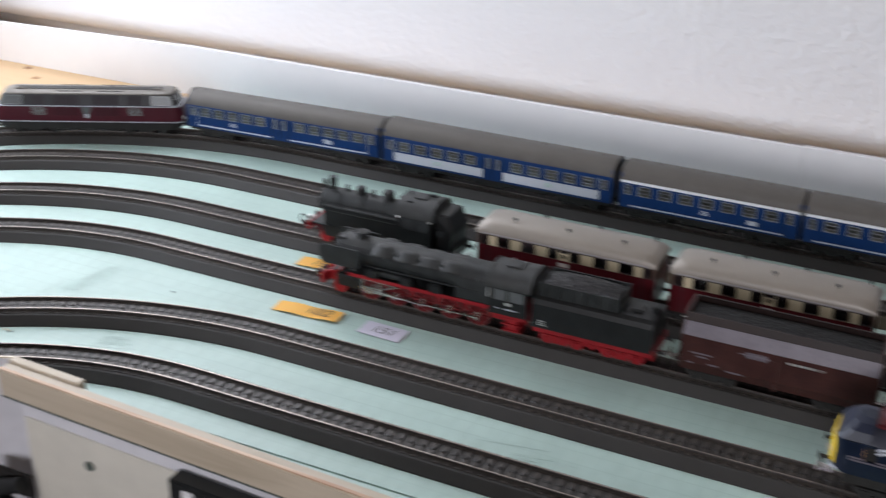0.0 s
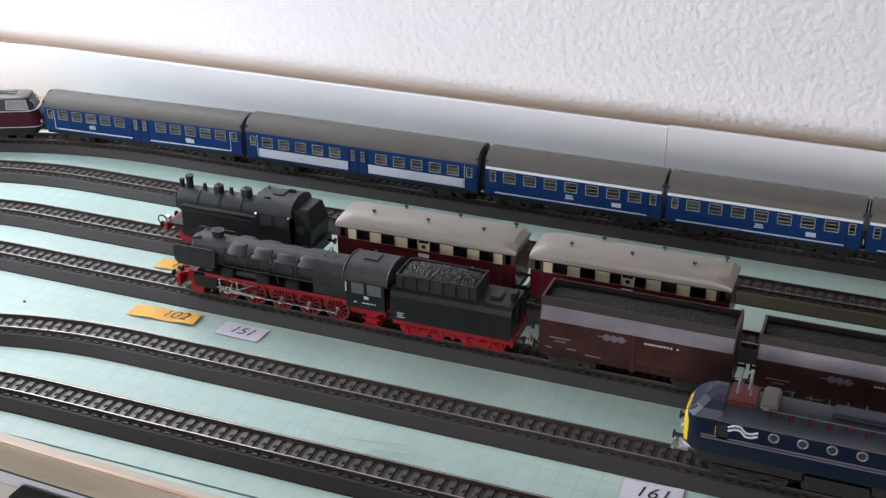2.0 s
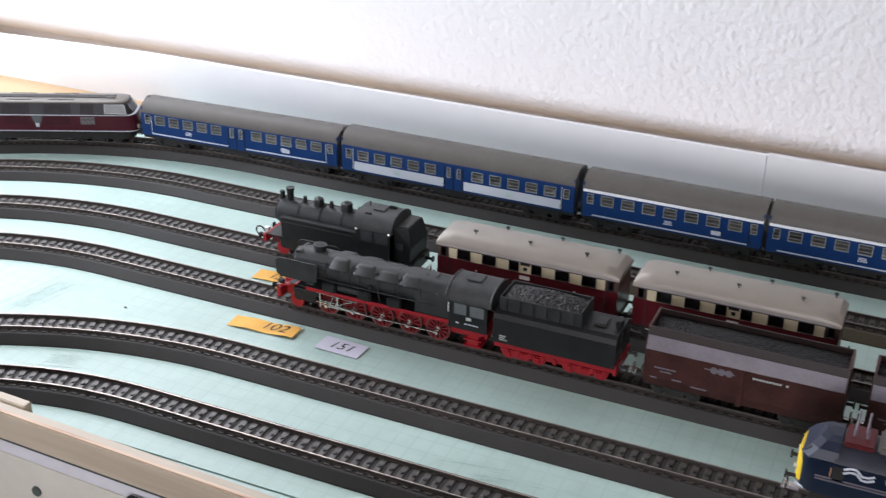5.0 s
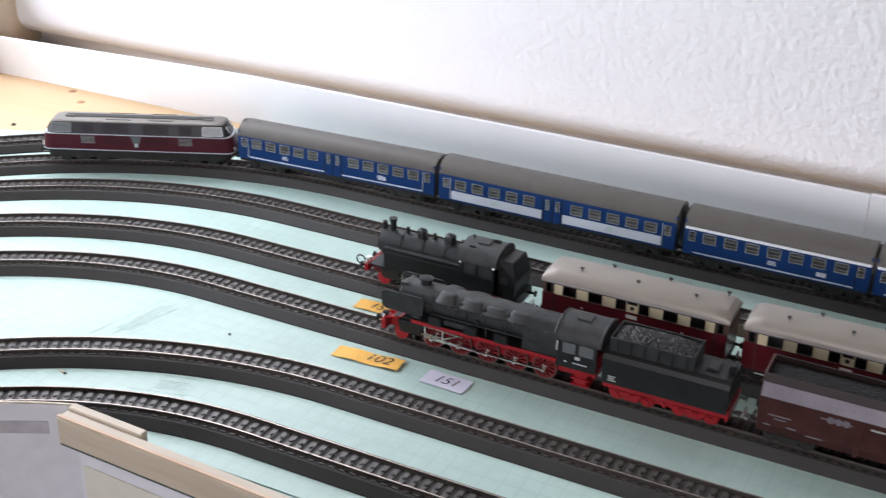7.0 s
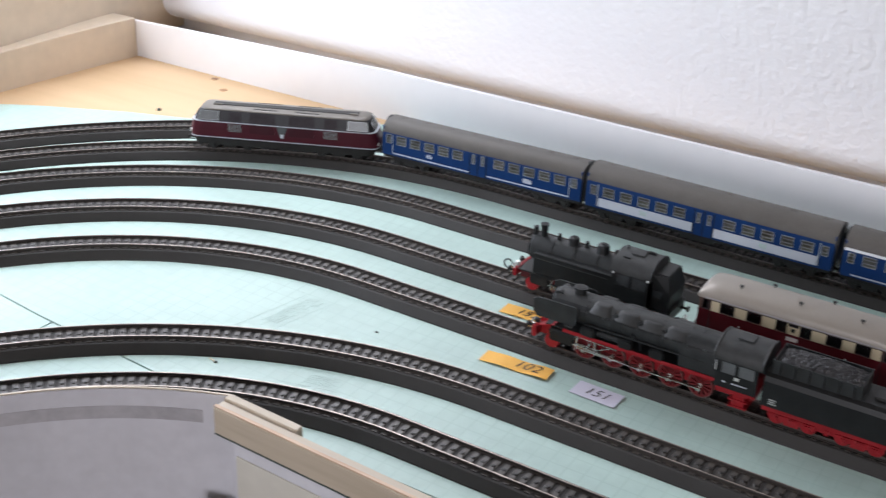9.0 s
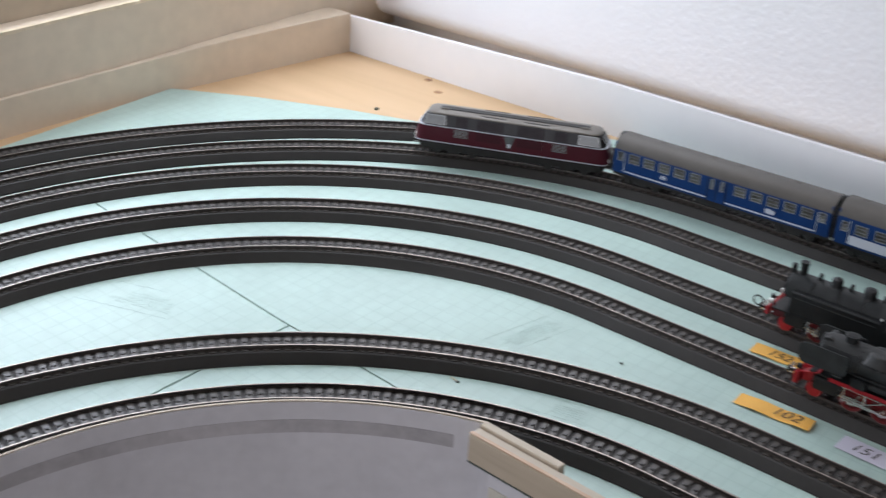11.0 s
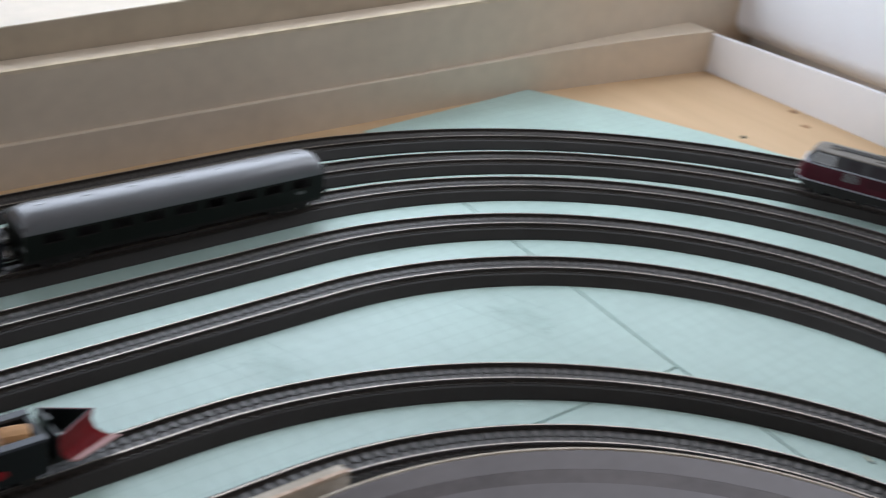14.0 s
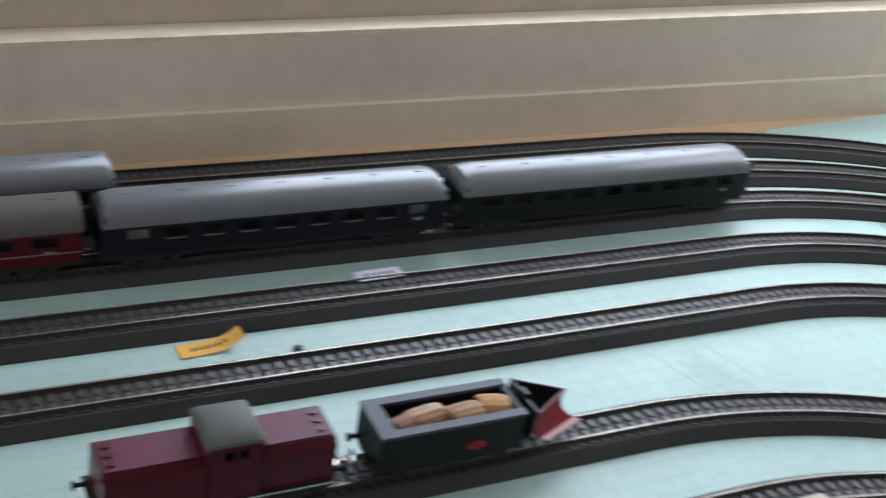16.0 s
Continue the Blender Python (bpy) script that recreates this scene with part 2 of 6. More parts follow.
TAN = material("tan_crate", (0.55, 0.30, 0.13), 0.6, 0, 0.2, 120)
VESTIBULE = material("brown_vestibule_wood", (0.075, 0.042, 0.032), 0.5, 0, 0.25, 120)
DARK_MAROON = material("dark_maroon_panel", (0.045, 0.006, 0.012), 0.35, 0, 0.15, 70)
EAVE_HIGHLIGHT = material("eave_highlight", (0.42, 0.40, 0.43), 0.25, 0.3, 0.06, 80)
PINK = material("sky_lit_pink_edge", (0.62, 0.35, 0.34), 0.4, 0, 0.1, 80)
PANE_DARK = material("dark_cab_pane", (0.040, 0.044, 0.046), 0.22, 0, 0.3, 90)
PANE_DULL = material("dusty_pane", (0.105, 0.115, 0.118), 0.25, 0, 0.2, 90)
PANE_PALE = material("pale_pane", (0.20, 0.22, 0.22), 0.2, 0, 0.2, 90)
GLASS = glass_material()
# dark brown for unseen walls and ceiling, chosen to weaken bounced light
ROOM_BROWN = wood_material("unseen_room_brown", (0.16, 0.11, 0.07), (0.24, 0.17, 0.11), (3.0, 3.0, 40.0))
FLOOR_GREY = material("grey_floor", (0.16, 0.15, 0.145), 0.7, 0, 0.1, 4)


# ---- building helpers ----
def bx(bm, x0, x1, y0, y1, z0, z1, bevel=0.0):
    made = bmesh.ops.create_cube(bm, size=1)["verts"]
    for v in made:
        v.co = ((x0 + x1) / 2 + v.co.x * (x1 - x0), (y0 + y1) / 2 + v.co.y * (y1 - y0), (z0 + z1) / 2 + v.co.z * (z1 - z0))
    if bevel:
        edges = list({e for v in made for e in v.link_edges})
        bmesh.ops.bevel(bm, geom=edges, offset=bevel, segments=2, affect="EDGES", clamp_overlap=True)
    return bm


def block(x0, x1, y0, y1, z0, z1, bevel=0.0):
    return bx(bmesh.new(), x0, x1, y0, y1, z0, z1, bevel)


def rod(bm, a, b, r, seg=10, r2=None):
    a, b = Vector(a), Vector(b)
    made = bmesh.ops.create_cone(bm, cap_ends=True, segments=seg, radius1=r, radius2=r if r2 is None else r2, depth=(b - a).length)["verts"]
    m = Matrix.Translation((a + b) / 2) @ (b - a).to_track_quat("Z", "Y").to_matrix().to_4x4()
    bmesh.ops.transform(bm, matrix=m, verts=made)
    return bm


def ball(bm, c, r, sz=1.0, seg=12):
    made = bmesh.ops.create_uvsphere(bm, u_segments=seg, v_segments=seg // 2 + 2, radius=r)["verts"]
    for v in made:
        v.co = Vector((v.co.x, v.co.y, v.co.z * sz)) + Vector(c)
    return bm


def loft(bm, rings, cap=True, closed=True):
    """Skin over rings of points of equal number."""
    rows = [[bm.verts.new(p) for p in ring] for ring in rings]
    count = len(rows[0])
    for a, b in zip(rows, rows[1:]):
        for i in range(count if closed else count - 1):
            j = (i + 1) % count
            bm.faces.new((a[i], a[j], b[j], b[i]))
    if cap:
        bm.faces.new(rows[0][::-1])
        bm.faces.new(rows[-1])
    bmesh.ops.recalc_face_normals(bm, faces=bm.faces[:])
    return bm


def mesh_of(name, bm, mat, smooth=False):
    me = bpy.data.meshes.new(name)
    if smooth:
        for f in bm.faces:
            f.smooth = True
        for e in bm.edges:
            if len(e.link_faces) == 2 and e.calc_face_angle(0) > 0.6:
                e.smooth = False
    bm.to_mesh(me)
    bm.free()
    me.materials.append(mat)
    return me


def part(name, bm, mat, parent, label="", smooth=False):
    ob = new(name, mesh_of(name, bm, mat, smooth))
    ob.parent = parent
    return tagged(ob, label)


def place(name, me, parent, m):
    """Another object on mesh data that is there already."""
    ob = new(name, me)
    ob.parent = parent
    ob.matrix_local = m
    return ob


def thing(name, label, category, group=""):
    return tagged(new(name), label, category, group)


def setting(name, bm, mat, label, smooth=False):
    return tagged(new(name, mesh_of(name, bm, mat, smooth)), label, "", "", "structure")


# ---- room ----
foot = [(0.135, -0.80), (0.135, 0.012)] + [(0.098 + 0.034 * (1 - math.sin(math.pi / 2 * i / 10)), 0.012 + 0.028 * (1 - math.cos(math.pi / 2 * i / 10))) for i in range(11)] + [(0.0978, 0.050), (0.0980, 0.10), (0.0980, 0.34), (0.18, 0.34), (0.18, -0.80)]
bm = loft(bmesh.new(), [[(x, y, z) for y, z in foot] for x in (-0.36, 3.48)])
bx(bm, -0.36, 3.48, 0.098, 0.18, 1.10, 1.76)
bx(bm, -0.36, -0.25, 0.098, 0.18, 0.34, 1.10)
bx(bm, 0.45, 3.48, 0.098, 0.18, 0.34, 1.10)
setting("wall_north", bm, PLASTER, "white wall with rough plaster rising behind a white board", True)
setting("wall_east", block(3.42, 3.48, -3.4, 0.1, -0.8, 1.76), ROOM_BROWN, "unseen wall, brown to cut bounced light")
# unseen south wall, open where the added fill lamp stands
bm = bmesh.new()
bx(bm, -0.36, 3.42, -3.46, -3.4, -0.8, 0.32)
bx(bm, -0.36, 3.42, -3.46, -3.4, 1.18, 1.76)
bx(bm, -0.36, 0.77, -3.46, -3.4, 0.32, 1.18)
bx(bm, 2.03, 3.42, -3.46, -3.4, 0.32, 1.18)
setting("wall_south", bm, ROOM_BROWN, "unseen brown wall with an opening added for the fill lamp")


def wall_with_opening():
    bm = bmesh.new()
    bx(bm, -0.36, -0.30, -3.4, 0.1, -0.8, 0.12)
    bx(bm, -0.36, -0.30, -3.4, 0.1, 0.83, 1.76)
    bx(bm, -0.36, -0.30, -3.4, -0.86, 0.12, 0.83)
    bx(bm, -0.36, -0.30, 0.02, 0.1, 0.12, 0.83)
    return bm


setting("wall_west", wall_with_opening(), PLASTER, "white wall with the window opening above the ledge")
setting("floor", block(-0.36, 3.4, -3.4, 0.1, -0.86, -0.80), FLOOR_GREY, "grey floor far below the table")


setting("ceiling", block(-0.36, 3.4, -3.4, 0.1, 1.70, 1.76), ROOM_BROWN, "unseen ceiling, brown to cut bounced light")


# ---- table ----
def outline_slab(points, z0, z1):
    bm = bmesh.new()
    return loft(bm, [[(x, y, z) for x, y in points] for z in (z0, z1)])


ARC_X, ARC_Y = 0.707, -0.777


def inner_arc(r, a0=90.0, a1=180.0, steps=24):
    return [(ARC_X + r * math.cos(radians(a0 + (a1 - a0) * i / steps)), ARC_Y + r * math.sin(radians(a0 + (a1 - a0) * i / steps))) for i in range(steps + 1)]


table_front = [(2.5, -0.545), (0.66, -0.524)] + inner_arc(0.2735, 107, 180) + [(0.417, -2.5)]
table = thing("train_table", "plywood train table with a curved inner corner", "table")
part("table_top", outline_slab([(2.5, 0.134), (-0.034, 0.134), (-0.034, 0.03), (-0.034, -2.5), (0.417, -2.5)] + table_front[-2:0:-1] + [(2.5, -0.545)], -0.017, -0.005), PLYWOOD, table, "bare plywood table top in the corner")
for x, y in ((0.1, -0.1), (2.2, -0.1), (2.2, -0.48), (0.1, -2.2)):
    part("leg", block(x - 0.03, x + 0.03, y - 0.03, y + 0.03, -0.80, -0.017), PLANK, table)


def knot(x, y):
    bm = bmesh.new()
    rod(bm, (x, y, -0.0051), (x, y, -0.0046), 0.0045, 10)
    return bm


for x, y in ((0.131, 0.005), (0.164, -0.018)):
    part("knot", knot(x, y), LOG, table, "dark knot in the plywood")


SEAM_LINE = [(-0.10, -0.4455), (0.0, -0.4520), (0.157, -0.4628), (0.25, -0.4728), (0.40, -0.4886), (0.52, -0.4966), (0.66, -0.5030)]


def seam_y(x):
    for (x0, y0), (x1, y1) in zip(SEAM_LINE, SEAM_LINE[1:]):
        if x <= x1:
            return y0 + (y1 - y0) * (x - x0) / (x1 - x0)
    return SEAM_LINE[-1][1]


SX = 0.4150
G = 0.0008
along_west = [(x, seam_y(x)) for x in (0.0, 0.157, 0.25, 0.40, SX)]
along_east = [(x, seam_y(x)) for x in (SX, 0.52, 0.66)]
north = [(2.5, 0.010), (0.405, 0.010), (0.216, -0.1130), (0.141, -0.1420), (0.0555, -0.1840), (-0.0255, -0.2330), (-0.004, seam_y(0) + G)] + [(x, y + G) for x, y in along_west[1:] + along_east[1:]] + [(2.5, seam_y(0.66) + G)]
west = [(x, y - G) for x, y in along_west[:-1]] + [(SX - G, seam_y(SX) - G), (SX - G, -2.5), (0.0, -2.5)]

east = [(SX + G, seam_y(SX) - G)] + [(x, y - G) for x, y in along_east[1:]] + [(2.5, seam_y(0.66) - G), (2.5, -0.544), (0.66, -0.5235)] + inner_arc(0.2745, 108, 150, 14) + [(SX + G, -0.640)]
for pts, words in ((north, "pale green gridded underlay sheet with a slanting cut edge"), (west, "pale green gridded underlay sheet in the bend"), (east, "pale green gridded underlay sheet along the front")):
    sheet = tagged(new("underlay_sheet", mesh_of("underlay_sheet", outline_slab(pts, -0.005, 0.0), GREEN)), words, "underlay", "green underlay sheets")

# printed marks on the sheets
MARKS = [(0.315, -0.538, 0.055, 0.020, 20), (0.545, -0.378, 0.060, 0.014, 78), (0.287, -0.72, 0.05, 0.022, 20), (0.93, -0.444, 0.034, 0.017, 10), (0.965, -0.452, 0.006, 0.020, 5), (0.62, -0.44, 0.03, 0.012, 15)]
for x, y, w, h, turn in MARKS:
    bm = bmesh.new()
    rnd = random.Random(int(x * 1000))
    for row in range(5):
        left = -w * (0.25 + 0.25 * rnd.random())
        while left < w * (0.2 + 0.3 * rnd.random()):
            wide = w * (0.08 + 0.16 * rnd.random())
            low = -h / 2 + row * h / 5
            bx(bm, left, left + wide, low, low + h * 0.13, 0.0, 0.00006)
            left += wide + w * 0.015
    for s in (-1, 1):
        bx(bm, -w * 0.9, w * (0.1 + 0.5 * rnd.random()), s * h * 0.85 - 0.00015, s * h * 0.85 + 0.00015, 0.0, 0.00006)
    mark = tagged(new("printed_mark", mesh_of("printed_mark", bm, PRINT)), "faded printed mark lying on the green sheet", "print", "printed marks")
    mark.matrix_world = pose(x, y, 0.0001, 0, 0, turn)


def strip_along(points, thick, z0, z1):
    """An upright board of even thickness that follows a line on the plan."""
    left, right = [], []
    for i, p in enumerate(points):
        a, b = Vector(points[max(i - 1, 0)]), Vector(points[min(i + 1, len(points) - 1)])
        d = (b - a).normalized()
        nrm = Vector((-d.y, d.x)) * thick / 2
        left.append(Vector(p) + nrm)
        right.append(Vector(p) - nrm)
    rings = [[(*a, z0), (*a, z1), (*b, z1), (*b, z0)] for a, b in zip(left, right)]
    return loft(bmesh.new(), rings)


guard = thing("curved_guard", "grey bent hardboard guard round the inner bend", "guard board")
line = [(0.6535, -0.5278), (0.6335, -0.5248), (0.6125, -0.5218)] + inner_arc(0.2720, 113, 180, 40) + [(0.4352, -0.83)]
part("panel", strip_along(line, 0.003, -0.30, 0.0285), HARDBOARD, guard)
part("top_edge", strip_along(line, 0.0014, 0.0286, 0.0293), PLANK, guard, "raw cream edge of the hardboard")
part("band", strip_along(inner_arc(0.2703, 114, 178, 40), 0.0006, 0.0070, 0.0162), HARDBOARD_DARK, guard, "dark band along the hardboard")


def plank(name, x0, x1, y0, y1, label):
    t = thing(name, label, "plank", "front planks")
    part("board", block(x0, x1, y0, y1, 0.0110, 0.0300, 0.0006), PLANK, t)
    if x1 - x0 > y1 - y0:
        part("edge_layer", block(x0, x1, y0 + 0.0008, y0 + 0.0030, 0.0300, 0.0308), PLANK_EDGE, t, "orange plywood layer")
    else:
        part("edge_layer", block(x1 - 0.003, x1 - 0.0008, y0, y1, 0.0300, 0.0308), PLANK_EDGE, t, "orange plywood layer")
    return t


right_plank = plank("front_plank", 0.0, 1.9, -0.0095, 0.0, "pale wooden plank along the table front")
right_plank.matrix_world = pose(0.6145, -0.5292, 0, 0, 0, -2.4)
plank("front_plank", 0.4175, 0.4265, -2.5, -0.7600, "pale wooden plank at the table side")
strip = part("end_strip", block(0.0, 0.058, 0.0004, 0.0066, 0.0190, 0.0316, 0.0005), PLANK, guard, "short cream strip at the end of the guard")
strip.matrix_world = pose(0.6145, -0.5292, 0, 0, 0, -2.4)
apron = thing("front_apron", "grey strip and beige panel hanging below the front plank", "panel")
part("strip", block(0.016, 1.9, -0.0085, -0.0035, -0.060, 0.0097), HARDBOARD, apron, "pale grey strip under the plank")
part("gap_line", block(0.0, 1.9, -0.0092, -0.0040, 0.0098, 0.0109), SEAM, apron, "dark gap under the plank")
part("panel", block(0.018, 1.9, -0.0098, -0.0088, -0.60, 0.0010), PANEL_BEIGE, apron, "beige panel")
apron.matrix_world = pose(0.6145, -0.5292, 0, 0, 0, -2.4)
box = thing("switch_box", "small black switch box with white buttons", "switch")
part("case", block(0.0, 0.110, -0.0120, 0.0, -0.0340, 0.0060, 0.0012), BLACK, box)
for x in (0.0150, 0.0290, 0.0430, 0.0570, 0.0710):
    part("button", block(x - 0.0042, x + 0.0042, -0.0138, -0.0119, -0.0042, 0.0026, 0.0010), WHITE_BOARD, box, "white button")
box.matrix_world = pose(0.7560, -0.5450, 0, 0, 0, -2.4)
plug = thing("cable_plug", "black cable plug hanging on the front of the table", "plug")
bm = rod(bmesh.new(), (0.606, -0.5500, -0.0560), (0.630, -0.5500, -0.0455), 0.0065, 14, 0.0050)
part("plug_body", bm, BLACK, plug, "black rubber plug", True)
bm = rod(bmesh.new(), (0.598, -0.5505, -0.0640), (0.650, -0.5520, -0.0720), 0.0080, 12, 0.0045)
rod(bm, (0.650, -0.5520, -0.0720), (0.690, -0.5540, -0.1200), 0.0040, 10)
part("cable", bm, BLACK, plug, "thick black cable", True)
part("bracket", block(0.600, 0.634, -0.5455, -0.5425, -0.0600, -0.0420, 0.0008), UNDER, plug)
screw = tagged(new("screw", mesh_of("screw", rod(bmesh.new(), (0, 0.0, 0), (0, -0.0012, 0), 0.0034, 12), SEAM)), "dark screw in the beige panel", "screw")
screw.matrix_world = pose(0.6830, -0.5418, -0.0190)

# boards along the walls
def top_of_board(x):
    return 0.0385 + 0.0110 * min(1.0, max(0.0, x / 0.36))


for x0, x1 in ((-0.03, 0.9996), (1.0003, 2.6)):
    xs = [x0, 0.0, 0.12, 0.24, 0.36, x1] if x0 < 0 else [x0, x1]
    up, out = (0.0, 0.0) if x0 < 0 else (0.0012, 0.0008)
    bm = loft(bmesh.new(), [[(x, 0.0145 - out, -0.005), (x, 0.0145 - out, top_of_board(x) + up - 0.0006), (x, 0.0151 - out, top_of_board(x) + up), (x, 0.0190, top_of_board(x) + up), (x, 0.0190, -0.005)] for x in xs])
    b = tagged(new("wall_board", mesh_of("wall_board", bm, WHITE_BOARD)), "smooth white board standing along the plaster wall", "board", "white wall boards")
steps = thing("window_ledge", "old cream painted boards stepped up under the window", "window ledge")


def ledge_top(y, high, start, slope):
    return high - slope * max(0.0, start - max(y, -1.5))


def ledge_board(x0, x1, z0, high, start, slope, end=0.134):
    """A board along the window side whose top edge sinks away from the corner."""
    rings = []
    for y in (end, start, -0.9, -1.5, -2.5):
        z = ledge_top(y, high, start, slope)
        rings.append([(x0, y, z0), (x0, y, z), (x1 - 0.0008, y, z), (x1, y, z - 0.0008), (x1, y, z0)])
    return loft(bmesh.new(), rings)


FASCIA = [(0.0140, 0.0010, 0.0415), (-0.035, -0.0055, 0.0415), (-0.114, -0.0145, 0.0400), (-0.190, -0.0225, 0.0380), (-0.250, -0.0285, 0.0355), (-0.330, -0.0300, 0.0345), (-0.90, -0.0300, 0.0310), (-1.5, -0.0300, 0.0275), (-2.5, -0.0300, 0.0275)]
part("fascia", loft(bmesh.new(), [[(-0.0345, y, -0.005), (-0.0345, y, z), (x - 0.0008, y, z), (x, y, z - 0.0008), (x, y, -0.005)] for y, x, z in FASCIA]), BEIGE_PAINT, steps)
part("riser", ledge_board(-0.059, -0.035, 0.0, 0.0970, -0.28, 0.0175), BEIGE_PAINT, steps, "tall cream riser board")
part("upper_board", ledge_board(-0.120, -0.060, 0.05, 0.1240, -0.50, 0.038), SHADED_CREAM, steps, "upper cream board, shade put into its darker paint")
part("sill", block(-0.30, -0.1205, -2.5, 0.0975, 0.080, 0.1080, 0.002), SILL_BROWN, steps, "brown window sill")


def chipped_line(x, h, high, start, slope, seed, top_end):
    rnd = random.Random(seed)
    rings = []
    d = h
    for i in range(261):
        y = top_end - 2.5 * i / 260
        z = ledge_top(y, high, start, slope)
        d = 0.6 * d + 0.4 * h * (0.2 + 1.5 * rnd.random())
        back = 0.003 + 0.003 * rnd.random()
        rings.append([(x, y, z - d), (x + 0.0004, y, z - d), (x + 0.0004, y, z + 0.0004), (x - back, y, z + 0.0004)])
    return loft(bmesh.new(), rings)


part("worn_edge", chipped_line(-0.035, 0.0026, 0.0970, -0.28, 0.0175, 3, 0.096), CHIPPED, steps, "chipped pale paint on the edge")

# ---- model tracks: inner rail's left x, right y and bend radius ----
TRACKS = {"A": (0.0227, -0.0345, 0.5601), "B": (0.0728, -0.1023, 0.4921), "C": (0.1206, -0.1760, 0.4251), "D": (0.1791, -0.2542, 0.3710),
          "E": (0.2422, -0.3215, 0.3255), "F": (0.3297, -0.4008, 0.3997), "G": (0.4038, -0.4736, 0.3031)}
RAIL_Z, HALF = 0.010, 0.00825
X_END, Y_END = 2.3, -2.3


def on_track(k, s, off=0.0):
    """Place and heading at s metres from the bend's start on the centre line; s < 0 lies on the straight by the wall."""
    xl, yr, R = TRACKS[k]
    xl, yr, R = xl - HALF, yr + HALF, R + HALF
    if s < 0:
        p, a = Vector((xl + R - s, yr)), 0.0
    elif s > R * math.pi / 2:
        p, a = Vector((xl, yr - R - (s - R * math.pi / 2))), math.pi / 2
    else:
        a = s / R
        p = Vector((xl + R - R * math.sin(a), yr - R + R * math.cos(a)))
    return p + off * Vector((-math.sin(a), math.cos(a))), a


def track_range(k):
    xl, yr, R = TRACKS[k]
    return -(X_END - (xl + R)), (R + HALF) * math.pi / 2 + (yr - R - Y_END)


def stations(k, s0, s1):
    bend = (TRACKS[k][2] + HALF) * math.pi / 2
    return sorted({s0, s1, *[bend * i / 56 for i in range(57) if s0 < bend * i / 56 < s1]})


def sweep(k, s0, s1, section):
    rings = []
    for s in stations(k, s0, s1):
        rings.append([(*on_track(k, s, o)[0], z) for o, z in section])
    return loft(bmesh.new(), rings)


def rail_section(o):
    return [(o - 0.0010, 0.0072), (o + 0.0010, 0.0072), (o + 0.0010, 0.0077), (o + 0.0004, 0.0080), (o + 0.0004, 0.0090), (o + 0.00060, 0.0093), (o + 0.00048, RAIL_Z), (o - 0.00048, RAIL_Z), (o - 0.00060, 0.0093), (o - 0.0004, 0.0090), (o - 0.0004, 0.0080), (o - 0.0010, 0.0077)]


def sleeper_bmesh():
    bm = bx(bmesh.new(), -0.0019, 0.0019, -0.0116, 0.0116, 0.0070, 0.0079)
    for o in (-HALF, HALF):
        for e in (-0.0017, 0.0007):
            bx(bm, -0.0012, 0.0012, o + e, o + e + 0.0010, 0.0078, 0.0083)
    return bm


SLEEPER_MESH = mesh_of("sleeper", sleeper_bmesh(), SLEEPER)
STUD_MESH = mesh_of("stud", rod(bmesh.new(), (0, 0, 0.0073), (0, 0, 0.0085), 0.0024, 6, 0.0012), STUD)
PITCH = 0.0073
WORDS = {"A": "outermost", "B": "second", "C": "third", "D": "fourth", "E": "fifth", "F": "sixth", "G": "innermost"}
SPLIT = {"E": (-0.62, 0.95), "F": (-0.55, 0.95), "G": (-0.62, 0.75), "D": (-0.35, 0.85)}
tracks = {}
for k in TRACKS:
    t = thing("model_track", f"{WORDS[k]} model railway track on a dark grey moulded roadbed", "track", "model tracks")
    tracks[k] = t
    s0, s1 = track_range(k)
    foam = [(-0.0182, 0.0), (-0.0178, 0.0012), (-0.0132, 0.0068), (-0.0122, 0.0072), (0.0122, 0.0072), (0.0132, 0.0068), (0.0178, 0.0012), (0.0182, 0.0)]
    if k == "C":
        cut = -(0.93 - (TRACKS[k][0] + TRACKS[k][2]))
        part("roadbed", sweep(k, cut, s1, foam), FOAM, t)
        part("roadbed", sweep(k, s0, cut - 0.001, foam), FOAM_BROWN, t, "olive brown roadbed")
    else:
        part("roadbed", sweep(k, s0, s1, foam), FOAM, t)
    part("track_bed", sweep(k, s0, s1, [(-0.0112, 0.0070), (-0.0112, 0.00725), (0.0112, 0.00725), (0.0112, 0.0070)]), BED_GREY, t, "dark bed between the sleepers")
    for o in (-HALF, HALF):
        rail = part("rail", sweep(k, s0, s1, rail_section(o)), RAIL_SIDE, t, smooth=True)
        part("rail_head", sweep(k, s0, s1, [(o - 0.00046, RAIL_Z - 0.0002), (o - 0.00044, RAIL_Z + 0.00005), (o + 0.00044, RAIL_Z + 0.00005), (o + 0.00046, RAIL_Z - 0.0002)]), STEEL, rail, "polished rail top")


